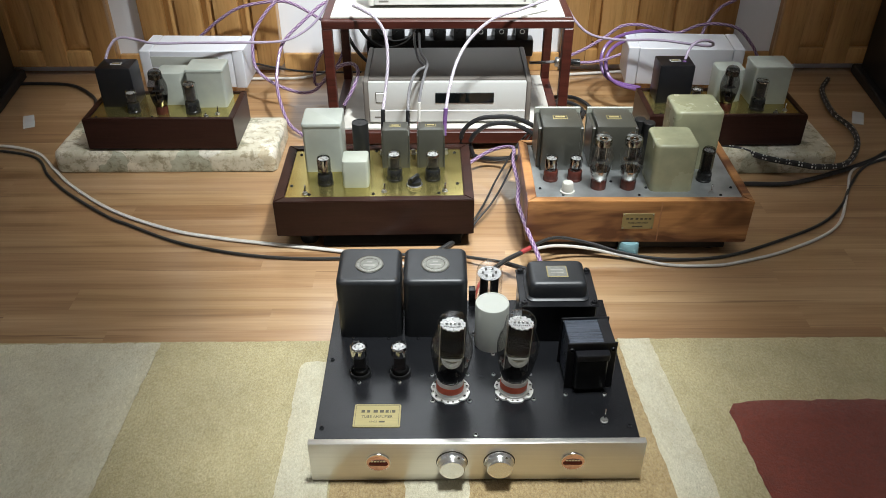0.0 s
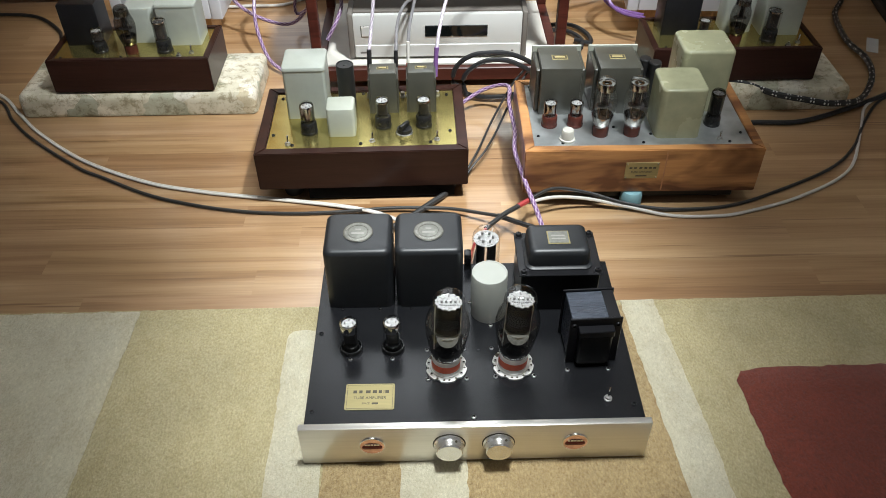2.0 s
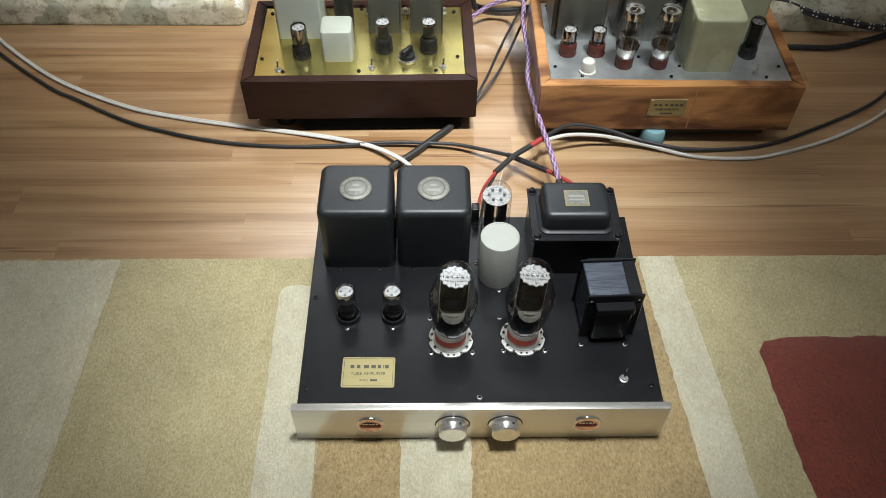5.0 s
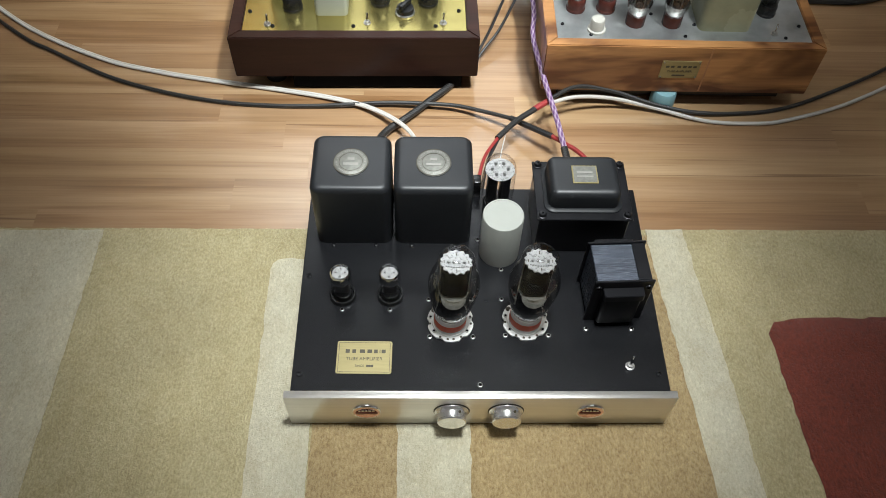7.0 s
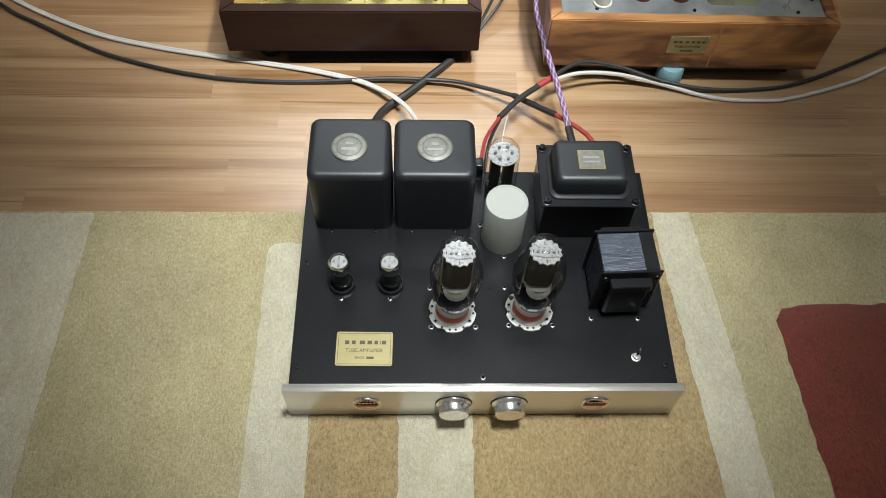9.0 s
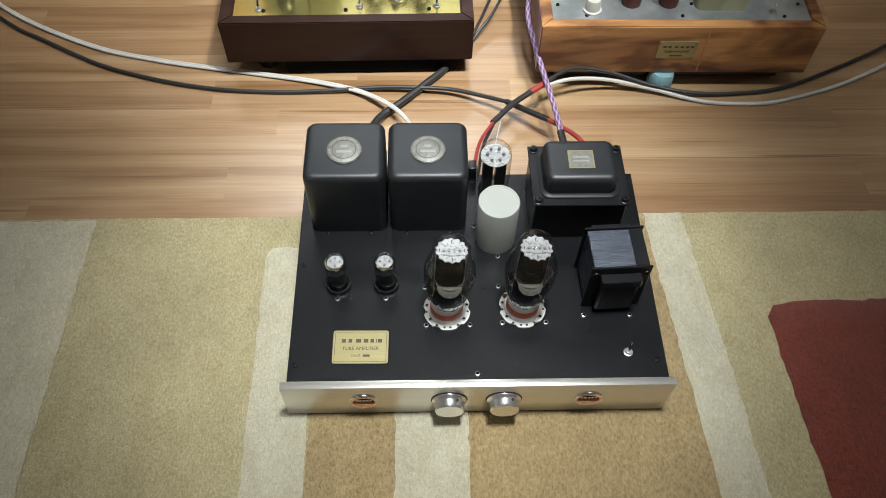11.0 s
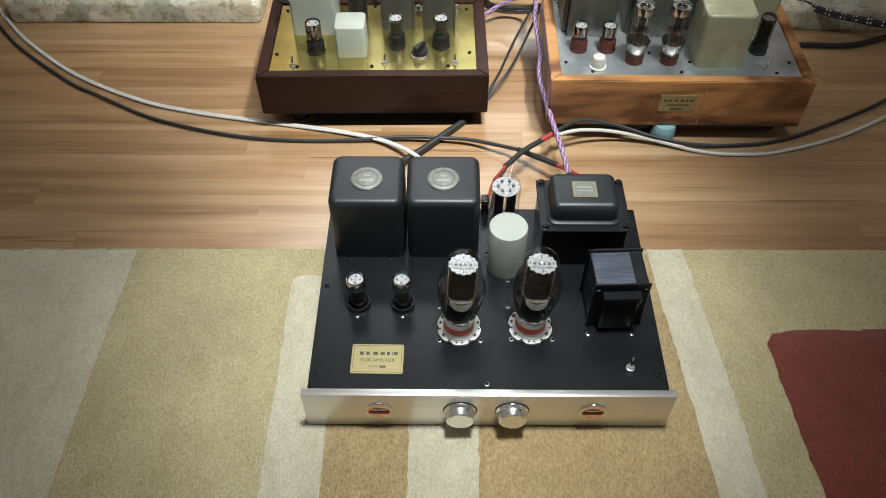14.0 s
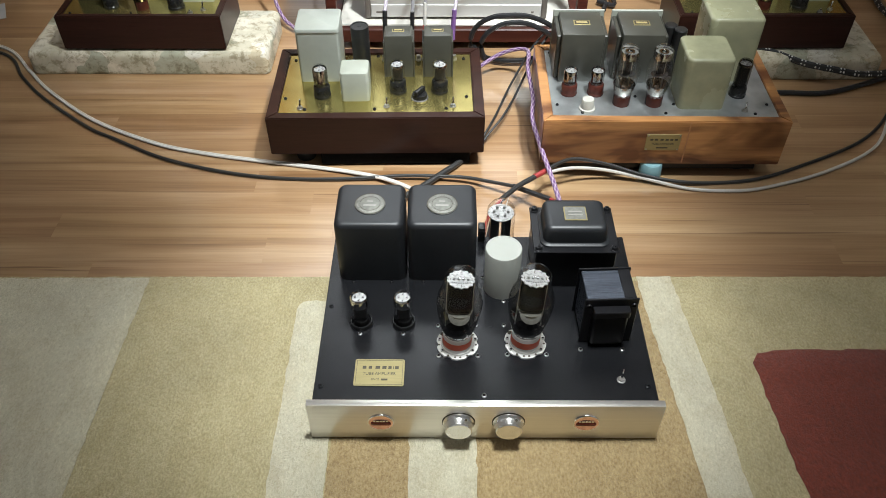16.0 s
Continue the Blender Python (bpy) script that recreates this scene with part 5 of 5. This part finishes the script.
cable("white speaker cable curving over the floor",
      [(0.137, 0.560, 0.048), (0.188, 0.585, 0.040), (0.256, 0.597, 0.026), (0.330, 0.590, 0.012), (0.420, 0.566, FZ), (0.497, 0.560, FZ), (0.570, 0.569, FZ), (0.709, 0.620, FZ), (0.844, 0.708, FZ),
       (0.932, 0.857, FZ), (0.993, 0.968, FZ), (1.092, 1.027, FZ), (1.25, 1.10, FZ)], 0.0034, M_WHITE_CABLE)
cable("black speaker cable looped beside the white one",
      [(0.137, 0.562, 0.056), (0.190, 0.598, 0.052), (0.256, 0.605, 0.036), (0.330, 0.592, 0.018), (0.400, 0.582, 0.009), (0.480, 0.584, FZ), (0.560, 0.595, FZ), (0.652, 0.632, FZ), (0.806, 0.714, FZ), (0.895, 0.800, FZ), (0.960, 0.900, FZ), (1.05, 1.00, FZ), (1.2, 1.06, FZ)], 0.0036, M_BRAID_BLACK)
cable("red shrink sleeve on the speaker cable", [(0.112, 0.542, 0.053), (0.125, 0.552, 0.053), (0.136, 0.561, 0.053)], 0.0053, M_RED_CABLE, step=0.004)
cable("black sleeved tail of speaker cable", [(0.045, 0.470, 0.058), (0.080, 0.512, 0.056), (0.113, 0.542, 0.053)], 0.0050, M_BRAID_BLACK)
cable("red speaker cable tail at the amplifier", [(0.006, 0.338, 0.062), (0.010, 0.370, 0.064), (0.022, 0.425, 0.062), (0.046, 0.471, 0.058)], 0.0028, M_RED_CABLE)
cable("black speaker cable tail at the amplifier", [(0.014, 0.338, 0.052), (0.017, 0.370, 0.052), (0.028, 0.425, 0.054), (0.046, 0.468, 0.056)], 0.0028, M_BLACK_CABLE)
cable("thin pale wire dangling behind the rectifier valve", [(0.062, 0.492, 0.052), (0.052, 0.452, 0.046), (0.046, 0.410, 0.056), (0.046, 0.372, 0.070), (0.050, 0.340, 0.072)], 0.0009, M_WHITE_CABLE)
cable("purple and silver braided cable over the floor", [(-0.03, 0.93, 0.012), (0.02, 0.965, 0.03), (0.075, 0.985, 0.055), (0.125, 0.955, 0.080), (0.120, 0.860, 0.090), (0.124, 0.760, 0.085), (0.118, 0.690, 0.080), (0.132, 0.600, 0.066), (0.146, 0.516, 0.060), (0.154, 0.440, 0.058), (0.158, 0.365, 0.056)], 0.0048, M_BRAID_PURPLE)
cable("black sleeved boot of the purple cable", [(0.153, 0.450, 0.058), (0.158, 0.400, 0.057), (0.160, 0.338, 0.056)], 0.0062, M_BRAID_BLACK)
cable("purple braided cable hanging down behind the rack", [(-0.363, 1.5, 0.273), (-0.391, 1.458, 0.271), (-0.436, 1.415, 0.241), (-0.489, 1.373, 0.198), (-0.504, 1.33, 0.154), (-0.506, 1.287, 0.105), (-0.492, 1.245, 0.061), (-0.466, 1.202, 0.023), (-0.424, 1.16, 0.011)], 0.0048, M_BRAID_PURPLE)
cable("purple braided cable looping up against the door", [(-0.781, 1.56, 0.143), (-0.71, 1.552, 0.199), (-0.636, 1.544, 0.24), (-0.534, 1.536, 0.258), (-0.479, 1.528, 0.252), (-0.395, 1.52, 0.205)], 0.0048, M_BRAID_PURPLE)
cable("purple braided cable looped by the rack", [(-0.525, 1.52, 0.268), (-0.556, 1.49, 0.24), (-0.583, 1.46, 0.205), (-0.592, 1.43, 0.171), (-0.585, 1.4, 0.109), (-0.535, 1.37, 0.075), (-0.461, 1.34, 0.059), (-0.408, 1.31, 0.076), (-0.362, 1.28, 0.132), (-0.324, 1.25, 0.172), (-0.287, 1.22, 0.192), (-0.267, 1.19, 0.185), (-0.275, 1.16, 0.158), (-0.303, 1.13, 0.113)], 0.0048, M_BRAID_PURPLE)
cable("grey violet signal cable arching from the amplifier", [(-0.896, 1.07, 0.143), (-0.899, 1.102, 0.201), (-0.9, 1.133, 0.233), (-0.891, 1.165, 0.263), (-0.877, 1.197, 0.273), (-0.846, 1.228, 0.257), (-0.814, 1.26, 0.235), (-0.706, 1.292, 0.224), (-0.557, 1.323, 0.213), (-0.485, 1.355, 0.206), (-0.435, 1.387, 0.219), (-0.395, 1.418, 0.246), (-0.363, 1.45, 0.289)], 0.0036, M_VIOLETGREY)
cable("purple cable beside the rack post", [(-0.334, 1.48, 0.197), (-0.334, 1.471, 0.149), (-0.352, 1.463, 0.1), (-0.388, 1.454, 0.051), (-0.423, 1.446, 0.036), (-0.423, 1.437, 0.076), (-0.403, 1.429, 0.131), (-0.38, 1.42, 0.157)], 0.0045, M_BRAID_PURPLE)
cable("violet signal cable from rack to amplifier", [(0.295, 1.4, 0.294), (0.325, 1.372, 0.251), (0.367, 1.344, 0.223), (0.438, 1.315, 0.219), (0.539, 1.287, 0.228), (0.626, 1.259, 0.226), (0.663, 1.231, 0.232), (0.658, 1.203, 0.251), (0.623, 1.174, 0.269), (0.588, 1.146, 0.268), (0.566, 1.118, 0.242), (0.559, 1.09, 0.181)], 0.0038, M_VIOLETGREY)
cable("purple braided cable waving past the pale box", [(0.328, 1.45, 0.12), (0.379, 1.456, 0.143), (0.431, 1.463, 0.173), (0.476, 1.469, 0.203), (0.532, 1.475, 0.205), (0.59, 1.482, 0.189), (0.648, 1.488, 0.175), (0.71, 1.495, 0.196), (0.774, 1.501, 0.197), (0.835, 1.507, 0.179), (0.889, 1.514, 0.126), (0.913, 1.52, 0.09)], 0.0048, M_BRAID_PURPLE)
cable("purple cable coiled beside the pale box", [(0.637, 1.5, 0.171), (0.548, 1.471, 0.188), (0.48, 1.443, 0.187), (0.431, 1.414, 0.171), (0.41, 1.386, 0.138), (0.421, 1.357, 0.1), (0.456, 1.329, 0.088), (0.512, 1.3, 0.085)], 0.0052, M_PURPLE)
cable("purple cable coiled twice beside the pale box", [(0.644, 1.49, 0.162), (0.547, 1.46, 0.175), (0.486, 1.43, 0.175), (0.442, 1.4, 0.163), (0.421, 1.37, 0.137), (0.429, 1.34, 0.102), (0.461, 1.31, 0.087), (0.512, 1.28, 0.086)], 0.0052, M_PURPLE)
cable("purple braided cable rising along the door", [(0.824, 1.55, 0.253), (0.774, 1.527, 0.237), (0.735, 1.503, 0.196), (0.718, 1.48, 0.172)], 0.0048, M_BRAID_PURPLE)
cable("thick black power cord with white flecks on the floor", [(0.638, 1.003, 0.06), (0.699, 0.985, 0.055), (0.755, 0.949, 0.05), (0.817, 0.932, 0.045), (0.88, 0.92, 0.04), (0.96, 0.949, 0.034), (1.036, 1.058, 0.029), (1.067, 1.164, 0.024), (1.063, 1.275, 0.019), (1.098, 1.436, 0.014), (1.157, 1.537, 0.009)], 0.0075, M_BRAID_FLECK)
cable("black power cord trailing along the floor", [(0.657, 0.897, 0.0066), (0.712, 0.897, 0.0066), (0.811, 0.899, 0.0066), (0.945, 0.954, 0.0066), (1.056, 1.012, 0.0066), (1.118, 1.058, 0.0066)], 0.006, M_BLACK_CABLE)
cable("black power cord coiled up against the rack", [(0.009, 1.0, 0.034), (0.0, 1.0, 0.066), (0.003, 1.0, 0.096), (0.018, 1.0, 0.119), (0.044, 1.0, 0.135), (0.072, 1.0, 0.14), (0.125, 1.0, 0.139), (0.174, 1.0, 0.119), (0.206, 1.0, 0.092)], 0.0058, M_BLACK_CABLE)
cable("second turn of the black power cord", [(0.032, 0.985, 0.04), (0.023, 0.985, 0.069), (0.028, 0.985, 0.093), (0.047, 0.985, 0.114), (0.077, 0.985, 0.129), (0.123, 0.985, 0.129), (0.166, 0.985, 0.109), (0.195, 0.985, 0.084)], 0.0058, M_BLACK_CABLE)
cable("lower turn of the black power cord", [(0.012, 1.09, 0.008), (0.03, 1.047, 0.01), (0.068, 1.021, 0.013), (0.124, 1.019, 0.015), (0.181, 1.039, 0.018), (0.208, 1.065, 0.02)], 0.0058, M_BLACK_CABLE)
cable("black cord loop behind the cedar amplifier", [(0.251, 1.392, 0.012), (0.315, 1.407, 0.012), (0.353, 1.391, 0.012), (0.379, 1.343, 0.012), (0.38, 1.293, 0.012), (0.34, 1.313, 0.012)], 0.006, M_BLACK_CABLE)
cable("black cord loop on the floor by rack", [(0.239, 1.357, 0.01), (0.3, 1.376, 0.01), (0.337, 1.359, 0.01), (0.36, 1.313, 0.01), (0.35, 1.268, 0.01)], 0.006, M_BLACK_CABLE)
cable("thin black twin wire drooping to the floor", [(0.175, 1.023, 0.09), (0.138, 0.97, 0.076), (0.106, 0.903, 0.063), (0.077, 0.839, 0.049), (0.05, 0.77, 0.035), (0.025, 0.719, 0.022), (0.009, 0.694, 0.008)], 0.0026, M_BLACK_CABLE)
cable("thin black wire drooping to the floor", [(0.175, 0.998, 0.09), (0.15, 0.959, 0.076), (0.118, 0.884, 0.062), (0.092, 0.82, 0.048), (0.063, 0.762, 0.034), (0.033, 0.722, 0.02), (0.006, 0.681, 0.006)], 0.0026, M_BLACK_CABLE)
cable("white signal cable hanging from the upper player", [(-0.259, 1.1, 0.385), (-0.229, 1.06, 0.385), (-0.199, 1.02, 0.379), (-0.177, 0.98, 0.356), (-0.171, 0.94, 0.306), (-0.178, 0.9, 0.244), (-0.181, 0.86, 0.224)], 0.0038, M_BRAID_PALE)
cable("white signal cable arching down from the rack", [(0.221, 1.13, 0.393), (0.14, 1.085, 0.379), (0.072, 1.04, 0.371), (0.021, 0.995, 0.343), (-0.011, 0.95, 0.308), (-0.03, 0.905, 0.261), (-0.039, 0.86, 0.226)], 0.0038, M_BRAID_PALE)
cable("thin grey signal cable draped over the player", [(-0.123, 1.35, 0.229), (-0.118, 1.28, 0.212), (-0.106, 1.21, 0.203), (-0.09, 1.14, 0.215), (-0.106, 1.07, 0.233), (-0.118, 1.0, 0.24), (-0.124, 0.93, 0.238), (-0.125, 0.86, 0.221)], 0.0036, M_GREY_CABLE)
cable("thin grey signal cable beside another", [(-0.109, 1.35, 0.226), (-0.104, 1.252, 0.214), (-0.085, 1.154, 0.219), (-0.089, 1.056, 0.231), (-0.097, 0.958, 0.231), (-0.099, 0.86, 0.232)], 0.0036, M_GREY_CABLE)
cable("black plug boot of the signal cable", [(-0.181, 0.86, 0.226), (-0.182, 0.854, 0.186), (-0.182, 0.848, 0.167)], 0.0052, M_BLACK_CABLE)
cable("violet plug boot of the signal cable", [(-0.039, 0.86, 0.229), (-0.042, 0.854, 0.189), (-0.043, 0.848, 0.167)], 0.0052, M_PURPLE)
cable("black plug boot of grey cable", [(-0.125, 0.86, 0.223), (-0.126, 0.854, 0.185), (-0.126, 0.848, 0.167)], 0.0045, M_BLACK_CABLE)
cable("red plug boot of grey cable", [(-0.1, 0.853, 0.198), (-0.1, 0.851, 0.185), (-0.1, 0.848, 0.167)], 0.0040, M_RED_CABLE)
cable("white sleeve on the grey signal cable", [(-0.099, 0.862, 0.242), (-0.0995, 0.857, 0.218), (-0.1, 0.853, 0.196)], 0.0036, M_WHITE_CABLE)
cable("violet plug boot on the amplifier", [(0.559, 1.1, 0.243), (0.558, 1.095, 0.209), (0.559, 1.09, 0.178)], 0.0052, M_PURPLE)
cable("thin black mains lead along the baseboard", [(-0.637, 1.6, 0.043), (-0.549, 1.593, 0.027), (-0.442, 1.587, 0.018), (-0.299, 1.58, 0.02)], 0.0032, M_BLACK_CABLE)
cable("white mains lead along the baseboard", [(-0.671, 1.563, 0.006), (-0.583, 1.567, 0.006), (-0.477, 1.575, 0.006), (-0.378, 1.653, 0.006)], 0.0045, M_WHITE_CABLE)
cable("white mains lead along the pine baseboard", [(0.354, 1.589, 0.006), (0.454, 1.602, 0.006), (0.565, 1.614, 0.006)], 0.0045, M_WHITE_CABLE)
cable("dark cable lying in shade on the floor", [(-1.416, 1.527, 0.006), (-1.297, 1.534, 0.006), (-1.185, 1.516, 0.006), (-1.093, 1.431, 0.006), (-1.059, 1.359, 0.006)], 0.005, M_BLACK_CABLE)


# ---- floor strips ----
def strip_mesh(length):
    me = finish(box(length, 0.065, 0.006, 0, 1, -0.006))
    me.name = "floor_strip"
    me.materials.append(M_FLOOR)
    return me


STRIPS = [strip_mesh(k) for k in (0.52, 0.74, 0.96)]
rng = random.Random(7)
for row in range(22):
    y, x = 0.267 + 0.065 * row, -1.62 - rng.random() * 0.3
    while x < 1.55:
        k = rng.randrange(3)
        length = (0.52, 0.74, 0.96)[k]
        if x + length > X1 - 0.01:
            break
        part("floor_strip", STRIPS[k], M_FLOOR, floor, "", (x + length / 2 - floor.location.x, y - floor.location.y, 0.0))
        x += length

cable("black cords looped behind the rack", [(-0.30, 1.60, 0.30), (-0.27, 1.57, 0.21), (-0.235, 1.56, 0.150), (-0.185, 1.56, 0.125), (-0.12, 1.57, 0.150), (-0.09, 1.58, 0.215), (-0.08, 1.59, 0.30)], 0.0055, M_BLACK_CABLE)
cable("black cords looped twice behind the rack", [(-0.325, 1.58, 0.30), (-0.305, 1.56, 0.20), (-0.265, 1.55, 0.135), (-0.205, 1.55, 0.110), (-0.140, 1.56, 0.135), (-0.105, 1.57, 0.21), (-0.10, 1.58, 0.30)], 0.0055, M_BLACK_CABLE)
cable("black cord hanging in the rack corner", [(-0.34, 1.56, 0.30), (-0.345, 1.55, 0.20), (-0.31, 1.53, 0.12), (-0.26, 1.52, 0.07), (-0.20, 1.52, 0.05)], 0.0055, M_BLACK_CABLE)
xlr = thing("cable_connector", "silver and black locking plug on a violet cable", "connector", (0.300, 1.330, 0.150), -6)
for nm, r, x0, x1, mt in (("shell", 0.012, -0.018, 0.010, M_CHROME), ("collar", 0.0135, -0.030, -0.019, M_SCREW), ("boot", 0.0095, 0.0105, 0.040, M_BLACK_BAKELITE)):
    part(nm, lathe([(0, x0), (r * 0.9, x0), (r, x0 + 0.002), (r, x1 - 0.002), (r * 0.85, x1), (0, x1)], 22), mt, xlr, "", (0, 0, 0), (0, 90, 0))
part("cable_tail", sweep([(0.038, 0, 0), (0.075, -0.004, 0.004), (0.11, 0.0, 0.012), (0.15, 0.006, 0.026)], 0.0042), M_BRAID_PURPLE, xlr, "violet braided tail")
part("lead", sweep([(-0.028, 0, 0), (-0.06, 0.002, -0.004), (-0.10, 0.01, -0.010)], 0.0042), M_GREY_CABLE, xlr)
